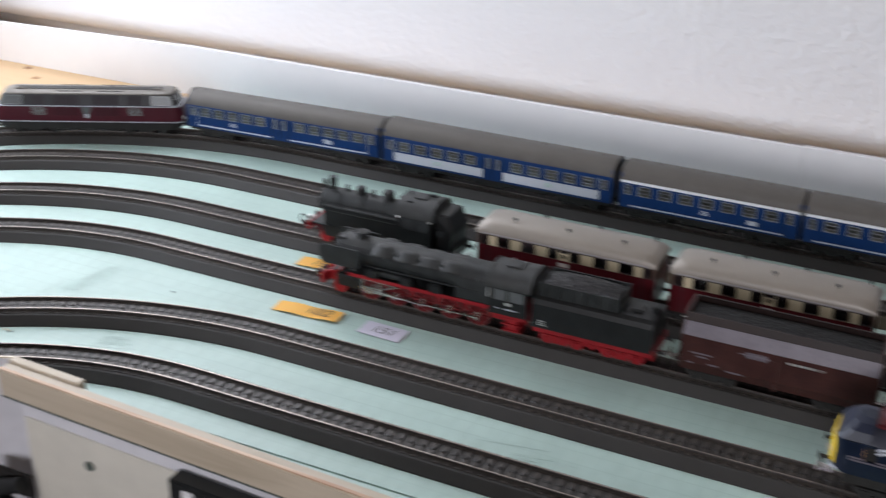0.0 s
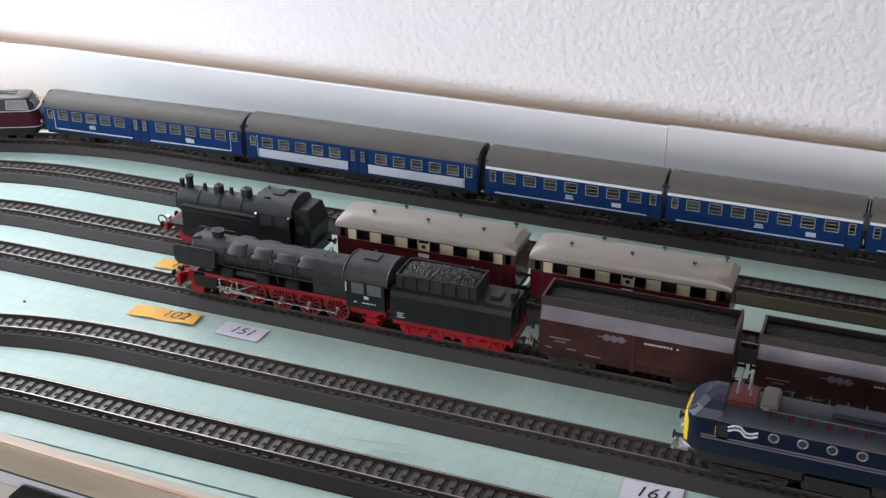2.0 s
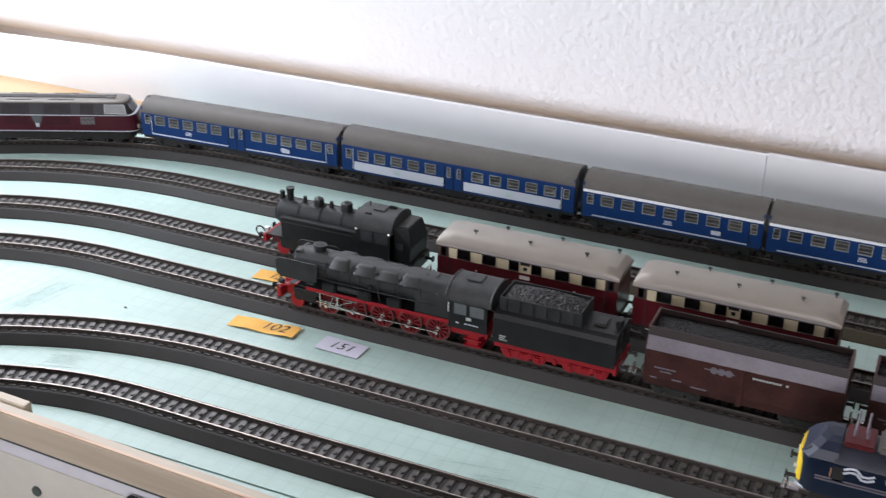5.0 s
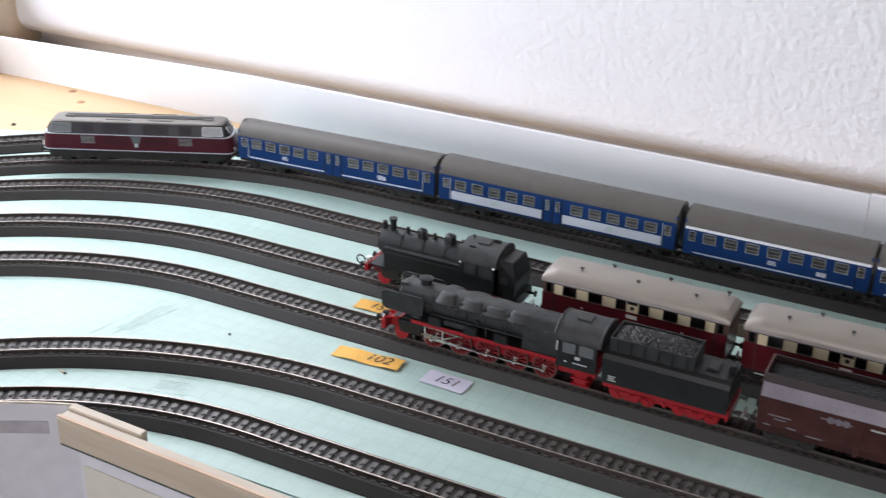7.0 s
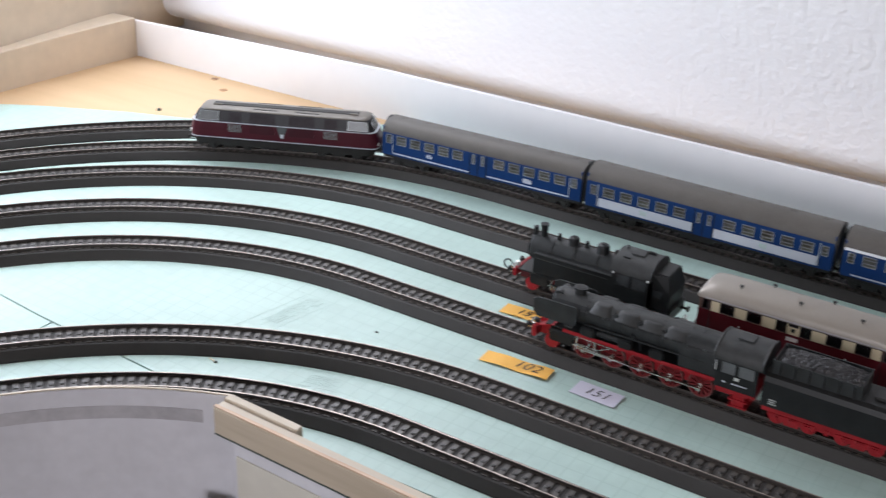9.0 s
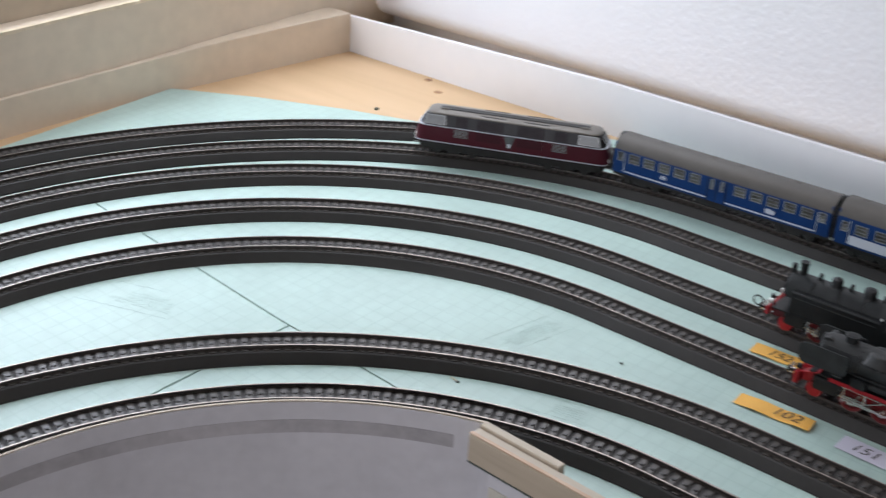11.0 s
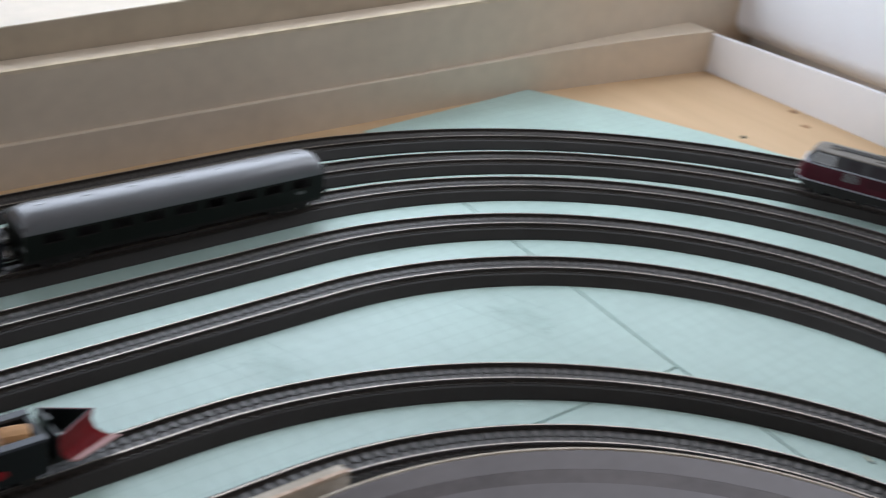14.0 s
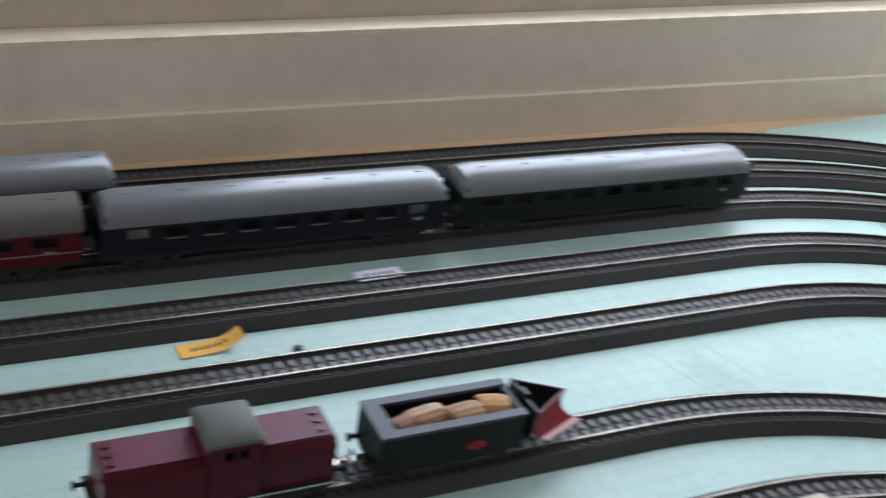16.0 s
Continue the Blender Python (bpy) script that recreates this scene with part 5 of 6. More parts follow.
# ---- coal hoppers ----
def hopper(label):
    t = thing("hopper_wagon", label, "goods wagon", "brown coal hoppers")
    h = 0.060
    W = 0.0335

    def shell(sec):
        bm = bmesh.new()
        for s in (-1, 1):
            loft(bm, [[(x, s * y, z) for y, z in sec] for x in (-h, h)])
        return bm

    part("side", shell([(W / 2 - 0.0030, 0.0080), (W / 2, 0.0150), (W / 2, 0.0345), (W / 2 - 0.001, 0.0345), (W / 2 - 0.001, 0.0150), (W / 2 - 0.004, 0.0080)]), HOPPER_BROWN, t, "worn brown side panels")
    # pale colour stands for light reflected by the tilted panel
    part("slope", shell([(W / 2, 0.0346), (W / 2 - 0.0024, 0.0436), (W / 2 - 0.0034, 0.0436), (W / 2 - 0.001, 0.0346)]), HOPPER_LIGHT, t, "sloping upper panel, reflected light put into its pale colour")
    part("rim", shell([(W / 2 - 0.0024, 0.0437), (W / 2 - 0.0038, 0.0488), (W / 2 - 0.0050, 0.0488), (W / 2 - 0.0036, 0.0437)]), RIM_DARK_BROWN, t, "darker brown rim")
    for s in (-1, 1):
        ring = [(-W / 2 + 0.003, 0.0080), (-W / 2, 0.0150), (-W / 2, 0.0330), (-W / 2 + 0.0040, 0.0490), (W / 2 - 0.0040, 0.0490), (W / 2, 0.0330), (W / 2, 0.0150), (W / 2 - 0.003, 0.0080)]
        part("end_wall", loft(bmesh.new(), [[(s * h + d, y, z) for y, z in ring] for d in (-0.0008, 0.0008)]), HOPPER_BROWN, t)
    part("coal", coal_heap(-h + 0.001, h - 0.001, -W / 2 + 0.0052, W / 2 - 0.0052, 0.0448, 0.0014, 21, 0.0006), COAL, t, "load of coal")
    for y in (-W / 2 - 0.0008, W / 2):
        part("rib", block(-0.0015, 0.0015, y, y + 0.0008, 0.0090, 0.0345), HOPPER_BROWN, t)
    y = -W / 2 - 0.0003
    bm = bmesh.new()
    for i in range(3):
        rod(bm, (-0.017 + 0.0046 * i, y, 0.0300), (-0.017 + 0.0046 * i, y - 0.0002, 0.0300), 0.0024, 14)
    bx(bm, -0.023, -0.004, y - 0.0003, y, 0.0297, 0.0303)
    part("logo", bm, HOPPER_LIGHT, t, "pale worn emblem")
    bm = bmesh.new()
    for i in range(11):
        if i != 9:
            bx(bm, 0.0065 + 0.0020 * i, 0.0065 + 0.0020 * i + 0.0015, y - 0.0002, y, 0.0300, 0.0314)
    part("lettering", bm, FRAME_SILVER, t)
    bm = bmesh.new()
    for x0, x1, z in ((-0.054, -0.040, 0.0225), (-0.050, -0.043, 0.0202), (-0.030, -0.020, 0.0140), (-0.042, -0.036, 0.0160), (-0.056, -0.052, 0.0150)):
        bx(bm, x0, x1, y - 0.0002, y, z, z + 0.0010)
    part("lettering", bm, HOPPER_LIGHT, t)
    part("underframe", block(-h, h, -0.010, 0.010, 0.0065, 0.0090), UNDER, t)
    for s in (-1, 1):
        bogie(t, s * 0.040, 0.022)
    ends(t, h, 0.0118)
    return t


hop = hopper("brown coal hopper with a heap of coal")
at_x(hop, "E", 1.0515)
at_x(copy_thing(hop, Matrix()), "E", 1.186)
at_x(copy_thing(hop, Matrix()), "E", 1.3205)


# ---- maroon diesel with rounded noses ----
def plan_ring(L, W, z, nose, n=10):
    """Outline of a body with rounded ends."""
    pts = []
    for s in (1, -1):
        for i in range(n + 1):
            a = -math.pi / 2 + math.pi * i / n
            c, q = abs(math.cos(a)) ** 0.75, math.copysign(abs(math.sin(a)) ** 0.55, math.sin(a))
            pts.append((s * (L / 2 - nose + nose * c), s * W / 2 * q, z))
    return pts


def maroon_diesel():
    t = thing("diesel_locomotive", "maroon diesel locomotive with grey band and beige roof", "locomotive")
    L, W = 0.1840, 0.0330
    part("skirt", loft(bmesh.new(), [plan_ring(L - 0.010, W - 0.002, 0.0060, 0.0095), plan_ring(L - 0.004, W - 0.0006, 0.0130, 0.0115)]), UNDER, t, "dark grey skirt", True)
    part("lower_line", loft(bmesh.new(), [plan_ring(L, W + 0.0003, 0.0133, 0.0115), plan_ring(L, W + 0.0003, 0.0140, 0.0115)]), WHITE_LINE, t, "white line", True)
    part("body", loft(bmesh.new(), [plan_ring(L, W, 0.0142, 0.0115), plan_ring(L - 0.001, W, 0.0210, 0.0115), plan_ring(L - 0.005, W, 0.0287, 0.0115)]), MAROON, t, "maroon lower body", True)
    part("upper_line", loft(bmesh.new(), [plan_ring(L - 0.005, W + 0.0004, 0.0288, 0.0115), plan_ring(L - 0.0055, W + 0.0004, 0.0295, 0.0115)]), WHITE_LINE, t, "white line", True)
    part("upper_body", loft(bmesh.new(), [plan_ring(L - 0.009, W - 0.0004, 0.0296, 0.0115), plan_ring(L - 0.021, W - 0.0070, 0.0398, 0.0100)]), LOCO_GREY, t, "grey window band", True)
    part("roof", loft(bmesh.new(), [plan_ring(L - 0.0205, W - 0.0066, 0.0399, 0.0100), plan_ring(L - 0.022, W - 0.0080, 0.0408, 0.0095), plan_ring(L - 0.028, W - 0.0130, 0.0416, 0.0090), plan_ring(L - 0.04, W - 0.022, 0.0420, 0.0085)]), LOCO_ROOF, t, "beige roof", True)
    for s in (-1, 1):
        for x in (-0.0200, 0.0180):
            ob = part("side_panel", block(-0.0120, 0.0120, -0.0002, 0.0002, -0.0042, 0.0042, 0.0001), DARK_MAROON, t, "darker maroon panel")
            ob.matrix_local = pose(x, s * (W / 2 + 0.0001), 0.0240)
    for y, s in ((-W / 2 + 0.0006, -1), (W / 2 - 0.0006, 1)):
        for x, w in ((-0.0465, 0.0055), (-0.0200, 0.0120), (0.0180, 0.0120), (0.0455, 0.0060)):
            ob = part("window", block(-w, w, -0.0003, 0.0003, -0.0040, 0.0040), INSIDE, t)
            ob.matrix_local = pose(x, y - s * 0.0014, 0.0347, s * 18)
        for x, e in ((-0.0720, 1), (0.0720, -1)):
            frame_bm, pane_bm = bmesh.new(), bmesh.new()
            for bm, w, h, d in ((frame_bm, 0.0103, 0.0045, 0.0004), (pane_bm, 0.0095, 0.0039, 0.0006)):
                loft(bm, [[(-w + (0.0022 if e > 0 else 0.0) * u, v, z) for u, z in ((0, -h), (1, h))] + [(w - (0.0 if e > 0 else 0.0022) * u, v, z) for u, z in ((1, h), (0, -h))] for v in (-d, d)])
            ob = part("cab_window", frame_bm, PANE_PALE, t, "silver framed cab side window")
            ob.matrix_local = pose(x, y - s * 0.0012, 0.0347, s * 18)
            part("pane", pane_bm, PANE_DULL, ob, "dusty grey pane")
    y = -W / 2 - 0.0003
    for x in (-0.0530, 0.0392):
        bm = bmesh.new()
        for i in range(6):
            bx(bm, x, x + 0.0130, y - 0.0003, y + 0.0002, 0.0206 + 0.0013 * i, 0.0212 + 0.0013 * i)
        part("grille", bm, PANE_PALE, t, "silver grille")
    wedge = [(-0.0062, 0.0287), (0.0045, 0.0287), (0.0004, 0.0170), (-0.0022, 0.0170)]
    part("emblem", loft(bmesh.new(), [[(x, yy, z) for x, z in wedge] for yy in (y - 0.0002, y + 0.0002)]), PANE_DULL, t, "grey wedge emblem")
    part("badge", block(-0.0024, 0.0006, y - 0.0005, y - 0.0001, 0.0180, 0.0215), WHITE_LINE, t)
    for x in (-0.0300, 0.0100):
        for yy in (-0.0100, 0.0076):
            part("roof_hatch", block(x, x + 0.0240, yy, yy + 0.0024, 0.0404, 0.0419, 0.0003), UNDER, t)
    part("roof_spine", block(-0.0700, 0.0700, -0.0040, 0.0040, 0.0418, 0.0425, 0.0003), UNDER, t, "dark strip along the roof")
    for x in (-0.065, 0.066):
        part("horn", rod(bmesh.new(), (x - 0.004, -0.004, 0.0424), (x + 0.004, -0.004, 0.0424), 0.0012, 8), LOCO_ROOF, t)
    for s in (-1, 1):
        for yy in (-0.0105, 0.0105):
            part("headlight", rod(bmesh.new(), (s * 0.0855, yy, 0.0170), (s * 0.0915, yy, 0.0170), 0.0018, 10), FRAME_SILVER, t)
        ob = part("windscreen", block(-0.0003, 0.0003, -0.0110, 0.0110, -0.0036, 0.0036), GLASS, t)
        ob.matrix_local = pose(s * 0.0846, 0, 0.0347, 0, s * -30)
        bogie(t, s * 0.053, 0.034)
    ends(t, L / 2 - 0.004, 0.0105)
    return t


at_s(maroon_diesel(), "B", 0.2172)


# ---- blue electric with a yellow front ----
def blue_electric():
    t = thing("electric_locomotive", "navy blue electric locomotive with yellow front and portholes", "locomotive")
    L, W = 0.170, 0.0335
    h = L / 2
    part("body", loft(bmesh.new(), [plan_ring(L - 0.006, W - 0.001, 0.0170, 0.010), plan_ring(L - 0.003, W, 0.0182, 0.010), plan_ring(L - 0.003, W, 0.0385, 0.010)]), NAVY, t, "navy blue body", True)
    roof = [(-W / 2 + 0.0006, 0.0386), (-W / 2 + 0.0030, 0.0430), (-W / 2 + 0.0075, 0.0462), (-0.004, 0.0478), (0.004, 0.0478), (W / 2 - 0.0075, 0.0462), (W / 2 - 0.0030, 0.0430), (W / 2 - 0.0006, 0.0386)]
    part("roof", loft(bmesh.new(), [[(x, y, z) for y, z in roof] for x in (-h + 0.020, h - 0.020)]), SLATE_ROOF, t, "dusty grey roof", True)
    for s in (-1, 1):
        def arc(grow, z, back):
            pts = []
            for i in range(13):
                a = -math.pi / 2 + math.pi * i / 12
                c, q = abs(math.cos(a)) ** 0.75, math.copysign(abs(math.sin(a)) ** 0.55, math.sin(a))
                pts.append((s * (h - 0.0115 - back + 0.010 * c + grow), (W / 2 * 0.84 + grow) * q, z))
            return pts
        front = [arc(0.0012, z, b) + arc(0.0002, z, b)[::-1] for z, b in ((0.0205, 0.0), (0.0330, 0.0), (0.0372, 0.0006), (0.0388, 0.0016))]
        part("front_panel", loft(bmesh.new(), front), YELLOW, t, "yellow front panel", True)
        rings = []
        for z, out, w in ((0.0386, 0.0030, 0.0010), (0.0440, 0.0080, 0.0030), (0.0478, 0.0120, 0.0070), (0.0490, 0.0150, 0.0120)):
            x0, x1 = s * (h - 0.0215), s * (h - out * 0.85)
            y = W / 2 - w
            rings.append([(x0, -y, z), (x1 - s * 0.004, -y, z), (x1, -y + 0.004, z), (x1, y - 0.004, z), (x1 - s * 0.004, y, z), (x0, y, z)])
        part("cab_roof", loft(bmesh.new(), rings), NAVY_NOSE, t, "faded blue cab top")
        for y in (-0.0070, 0.0070):
            pane = part("windscreen", block(-0.0003, 0.0003, -0.0050, 0.0050, -0.0022, 0.0022), PANE_DARK, t, "dark cab windscreen")
            pane.data.transform(pose(s * (h - 0.0054), y, 0.0414, 0, s * -43))
            part("lamp", rod(bmesh.new(), (s * (h - 0.0012), y * 1.25, 0.0265), (s * (h + 0.0008), y * 1.25, 0.0265), 0.0017, 10), FRAME_SILVER, t)
        part("beam_line", loft(bmesh.new(), [arc(0.0018, 0.0178, 0.0) + arc(0.0, 0.0178, 0.0)[::-1], arc(0.0018, 0.0190, 0.0) + arc(0.0, 0.0190, 0.0)[::-1]]), WHITE_LINE, t, "white line round the nose")
        c = s * (h - 0.0305)
        part("pantograph_base", block(c - 0.0078, c + 0.0078, -0.0100, 0.0100, 0.0462, 0.0494, 0.0008), ROOF_RED, t, "dull red pantograph base")
        for x in (-0.0035, 0.0035):
            post = rod(bmesh.new(), (c + x, -0.0015, 0.0490), (c + x * 0.8, -0.0015, 0.0585), 0.0009, 8)
            part("pantograph_arm", post, HOPPER_LIGHT, t, "grey pantograph arm")
            part("contact_strip", rod(bmesh.new(), (c + x * 0.8, -0.0115, 0.0590), (c + x * 0.8, 0.0085, 0.0590), 0.0006, 8), HOPPER_LIGHT, t, "grey contact strip")
        part("roof_block", block(*sorted((c - s * 0.0095, c - s * 0.0190)), -0.0100, 0.0100, 0.0462, 0.0510, 0.0012), ROOF_GREY, t, "grey roof block")
        for y in (-W / 2, W / 2):
            part("cab_door", block(*sorted((s * (h - 0.026), s * (h - 0.020))), y - 0.0003, y + 0.0003, 0.0285, 0.0375), UNDER, t, "dark cab door window")
            part("door_handle", rod(bmesh.new(), (s * (h - 0.0190), y * 1.02, 0.0290), (s * (h - 0.0190), y * 1.02, 0.0360), 0.0003, 6), LOG, t, "brass door rail")
    for y in (-W / 2, W / 2):
        s = -1 if y < 0 else 1
        for i in range(6):
            x = -0.0352 + 0.0151 * i
            bm = bmesh.new()
            for k in range(18):
                a, b = 2 * math.pi * k / 18, 2 * math.pi * (k + 1) / 18
                rod(bm, (x + 0.0026 * math.cos(a), y + s * 0.0003, 0.0355 + 0.0026 * math.sin(a)), (x + 0.0026 * math.cos(b), y + s * 0.0003, 0.0355 + 0.0026 * math.sin(b)), 0.0005, 5)
            win = part("porthole", bm, PANE_PALE, t, "round porthole ring")
            part("pane", rod(bmesh.new(), (x, y, 0.0355), (x, y + s * 0.0003, 0.0355), 0.0023, 14), INSIDE, win)
        for z in (0.0268, 0.0285):
            stripe(t, -h + 0.0115, h - 0.0115, z, z + 0.0010, y, HOPPER_LIGHT, "stripe", "pale grey line")
    y = -W / 2
    bm = bmesh.new()
    for k, dz in ((1, 0.0012), (-1, -0.0012)):
        pts = [(-0.0595, 0.0000), (-0.0560, 0.0016), (-0.0530, 0.0016), (-0.0500, -0.0016), (-0.0470, -0.0016), (-0.0435, 0.0000)]
        for a, b in zip(pts, pts[1:]):
            rod(bm, (a[0], y - 0.0002, 0.0355 + dz + a[1]), (b[0], y - 0.0002, 0.0355 + dz + b[1]), 0.0007, 6)
    part("logo", bm, WHITE_LINE, t, "plain white emblem")
    for i in range(6):
        x = -0.0375 + 0.0098 * i
        part("insulator", rod(bmesh.new(), (x, -0.0110, 0.0445), (x, -0.0110, 0.0482), 0.0011, 8), ROOF_RED, t, "dull red insulator")
        part("rib", block(x - 0.0030, x - 0.0022, -W / 2 + 0.0035, W / 2 - 0.0035, 0.0440, 0.0474), SLATE_ROOF, t)
    part("conduit", rod(bmesh.new(), (-0.040, -0.0110, 0.0484), (0.035, -0.0110, 0.0484), 0.0006, 8), SLATE_ROOF, t, "grey roof conduit")
    part("roof_box", block(-0.008, 0.026, -0.0050, 0.0060, 0.0470, 0.0505, 0.0012), SLATE_ROOF, t, "grey roof housing")
    part("underframe", block(-h + 0.010, h - 0.010, -0.0135, 0.0135, 0.0095, 0.0172), UNDER, t)
    part("tank", block(-0.018, 0.018, -0.0145, 0.0145, 0.0045, 0.0150, 0.001), UNDER, t)
    for s in (-1, 1):
        bogie(t, s * 0.046, 0.032)
    ends(t, h - 0.0015, 0.0205)
    return t


at_x(blue_electric(), "F", 1.1810)


# ---- coaches on the window side ----
def side_coach(L, paint, roof, label, hip=0.010, n=9, band=None):
    t = thing("passenger_coach", label, "train coach", "coaches by the window ledge")
    W, z0, z1, top = 0.0320, 0.0100, 0.0302, 0.0425
    half = L / 2 - 0.003
    lo, hi = 0.0205, 0.0278
    pitch = (2 * half - 0.016) / n
    holes = [(-half + 0.008 + pitch * (i + 0.5) - pitch * 0.31, -half + 0.008 + pitch * (i + 0.5) + pitch * 0.31, lo, hi) for i in range(n)]
    out = bmesh.new()
    for y in (-W / 2, W / 2):
        piece = side_wall(half, holes, z0, z1, y)
        tmp = bpy.data.meshes.new("tmp")
        piece.to_mesh(tmp)
        piece.free()
        out.from_mesh(tmp)
        bpy.data.meshes.remove(tmp)
    for s in (-1, 1):
        bx(out, s * half - 0.0006, s * half + 0.0006, -W / 2, W / 2, z0, z1 + 0.005)
    bx(out, -half, half, -W / 2 + 0.001, W / 2 - 0.001, z0, z0 + 0.001)
    part("body", out, paint, t)
    part("interior", block(-half + 0.002, half - 0.002, -0.0130, 0.0130, z0 + 0.0012, 0.0300), INSIDE, t, "dark inside")
    part("roof", loft(bmesh.new(), roof_rings(half + 0.001, hip, W + 0.0012, z1, top, 16)), roof, t, "arched roof with rounded ends" if hip else "arched roof", True)
    for i in range(7):
        x = -half + 2 * half * (i + 0.5) / 7
        part("roof_vent", block(x - 0.0024, x + 0.0024, -0.0016, 0.0006, top - 0.0010, top + 0.0003), roof, t)
    for y in (-W / 2 - 0.0004, W / 2 + 0.0004):
        windows(t, holes, y, UNDER, 0, 0.0004)
        stripe(t, half * 0.80, half * 0.80 + 0.006, 0.0160, 0.0182, y, PANE_PALE, "plate", "small pale plate")
        if paint is NIGHT_BLUE:
            for hole in (holes[0], holes[-1]):
                part("curtain", block(hole[0] + 0.001, hole[1] - 0.001, y * 0.92 - 0.0002, y * 0.92 + 0.0002, lo, hi - 0.0006), PALE_INSIDE, t, "pale curtain behind the pane")
            for hole in holes[1:-1]:
                stripe(t, hole[0] + 0.001, hole[1] - 0.001, lo - 0.0012, lo - 0.0006, y, PANE_PALE, "sill_line", "thin pale sill")
        if band:
            stripe(t, -half, half, 0.0160, 0.0170, y, band, "stripe", "thin pale line")
    coach_base(t, L, W, z0)
    return t


at_y(side_coach(0.2360, DARK_GREEN, BRIGHT_ROOF, "dark green coach with a shining silver roof"), "C", -0.6985)
at_y(side_coach(0.2190, NIGHT_BLUE, BRIGHT_ROOF, "very dark blue coach with a shining silver roof"), "C", -0.9345)
at_y(side_coach(0.2100, WINE, ROOF_GREY, "dark red coach with a grey roof", 0.0, 8, LOCO_ROOF), "C", -1.1555)
at_y(side_coach(0.2100, LOCO_GREY, BRIGHT_ROOF, "grey coach with a pale roof by the ledge", 0.006, 8), "B", -1.1270)


# ---- plough wagon and shunter ----
def plough_wagon():
    """Front towards +x, where the blade is."""
    t = thing("snow_plough", "black plough wagon with red blade and a load of logs", "snow plough")
    a, b = -0.057, 0.020
    W = 0.0290
    body = bmesh.new()
    for y in (-W / 2, W / 2 - 0.0040):
        bx(body, a, b, y, y + 0.0040, 0.0070, 0.0282, 0.0006)
    bx(body, a, a + 0.008, -W / 2 + 0.004, W / 2 - 0.004, 0.0070, 0.0282)
    bx(body, b - 0.003, b, -W / 2 + 0.004, W / 2 - 0.004, 0.0070, 0.0282)
    bx(body, a + 0.008, b - 0.003, -W / 2 + 0.004, W / 2 - 0.004, 0.0100, 0.0170)
    part("body", body, WAGON_BLACK, t)
    rim = bmesh.new()
    for y in (-W / 2 - 0.0002, W / 2 - 0.0048):
        bx(rim, a - 0.0002, b + 0.0002, y, y + 0.0050, 0.0272, 0.0290)
    bx(rim, a - 0.0002, a + 0.0085, -W / 2 + 0.0048, W / 2 - 0.0048, 0.0272, 0.0290)
    part("rim", rim, RIM_GREY, t, "blue-grey rim of the bunker")
    rnd = random.Random(4)
    lumps = ((0.0150, 0.0056, 0.0058, LOG_PALE), (0.0290, 0.0098, 0.0072, LOG), (0.0485, 0.0088, 0.0074, LOG), (0.0655, 0.0078, 0.0074, TAN))
    for k, (x, hx, hy, mat) in enumerate(lumps):
        rings = []
        n = 14
        wave = [1 + 0.09 * (rnd.random() - 0.5) for q in range(n)]
        for m in range(7):
            u = -1 + m / 3.0
            w = math.sqrt(max(0.0, 1 - 0.22 * abs(u) ** 8))
            ring = []
            for q in range(n):
                g = 2 * math.pi * q / n
                f = w * wave[q] * (1 + 0.02 * rnd.random())
                ring.append((hx * u, hy * f * math.cos(g), 0.0062 * f * math.sin(g)))
            rings.append(ring)
        ob = part("log", loft(bmesh.new(), rings), mat, t, "brown log" if mat is LOG else "pale brown log")
        ob.matrix_local = pose(a + x, -0.0025 + 0.003 * (k % 2), 0.0225 + 0.0012 * rnd.random(), 0, 0, -14 + 28 * rnd.random())
    part("chip", block(a + 0.0385, a + 0.0415, -0.008, -0.004, 0.0170, 0.0235, 0.0006), PAPER_CHIP, t, "white wood chip")
    x0, x1 = 0.0265, 0.0615
    levels = [(0.0075, 0.005, -0.002), (0.0105, 0.003, -0.006), (0.0150, 0.001, -0.0105), (0.0210, 0.0, -0.0125), (0.0275, 0.0005, -0.0110)]
    wings, inner = bmesh.new(), bmesh.new()
    for s in (-1, 1):
        for out, shift in ((wings, 0.0), (inner, -0.0009)):
            rings = []
            for z, dr, dn in levels:
                rear, nose = (x0 + dr + shift, s * 0.0142), (x1 + dn + shift, 0.0)
                lift = 0.0108 + 0.66 * (z - 0.0075) - z if z < 0.017 else 0.0
                rings.append([(*rear, z + lift), (*nose, z), (nose[0] - 0.0008, 0.0, z), (rear[0] - 0.0008, rear[1], z + lift)])
            loft(out, rings)
    part("blade", wings, RED, t, "red hollow wedge blade", True)
    part("blade_back", inner, BLACK, t, "black inner side of the plough", True)
    tip = bmesh.new()
    for s in (-1, 1):
        loft(tip, [[(x0 + 0.0050, s * 0.0143, 0.0109), (x1 - 0.002, 0.0, 0.0076), (x1 + 0.004, 0.0, 0.0048), (x0 + 0.0100, s * 0.0146, 0.0092)], [(x0 + 0.0040, s * 0.0143, 0.0100), (x1 - 0.003, 0.0, 0.0066), (x1 + 0.003, 0.0, 0.0040), (x0 + 0.0090, s * 0.0146, 0.0084)]])
    # pink stands for sky light on the upturned edge of the red blade
    part("blade_tip", tip, PINK, t, "flared cutting edge, sky light put into its pink")
    part("back_plate", block(x0 - 0.0015, x0 - 0.0003, -0.0140, 0.0140, 0.0100, 0.0285), BLACK, t)
    part("post", block(x0 - 0.002, x0, -0.003, 0.003, 0.010, 0.031), BLACK, t)
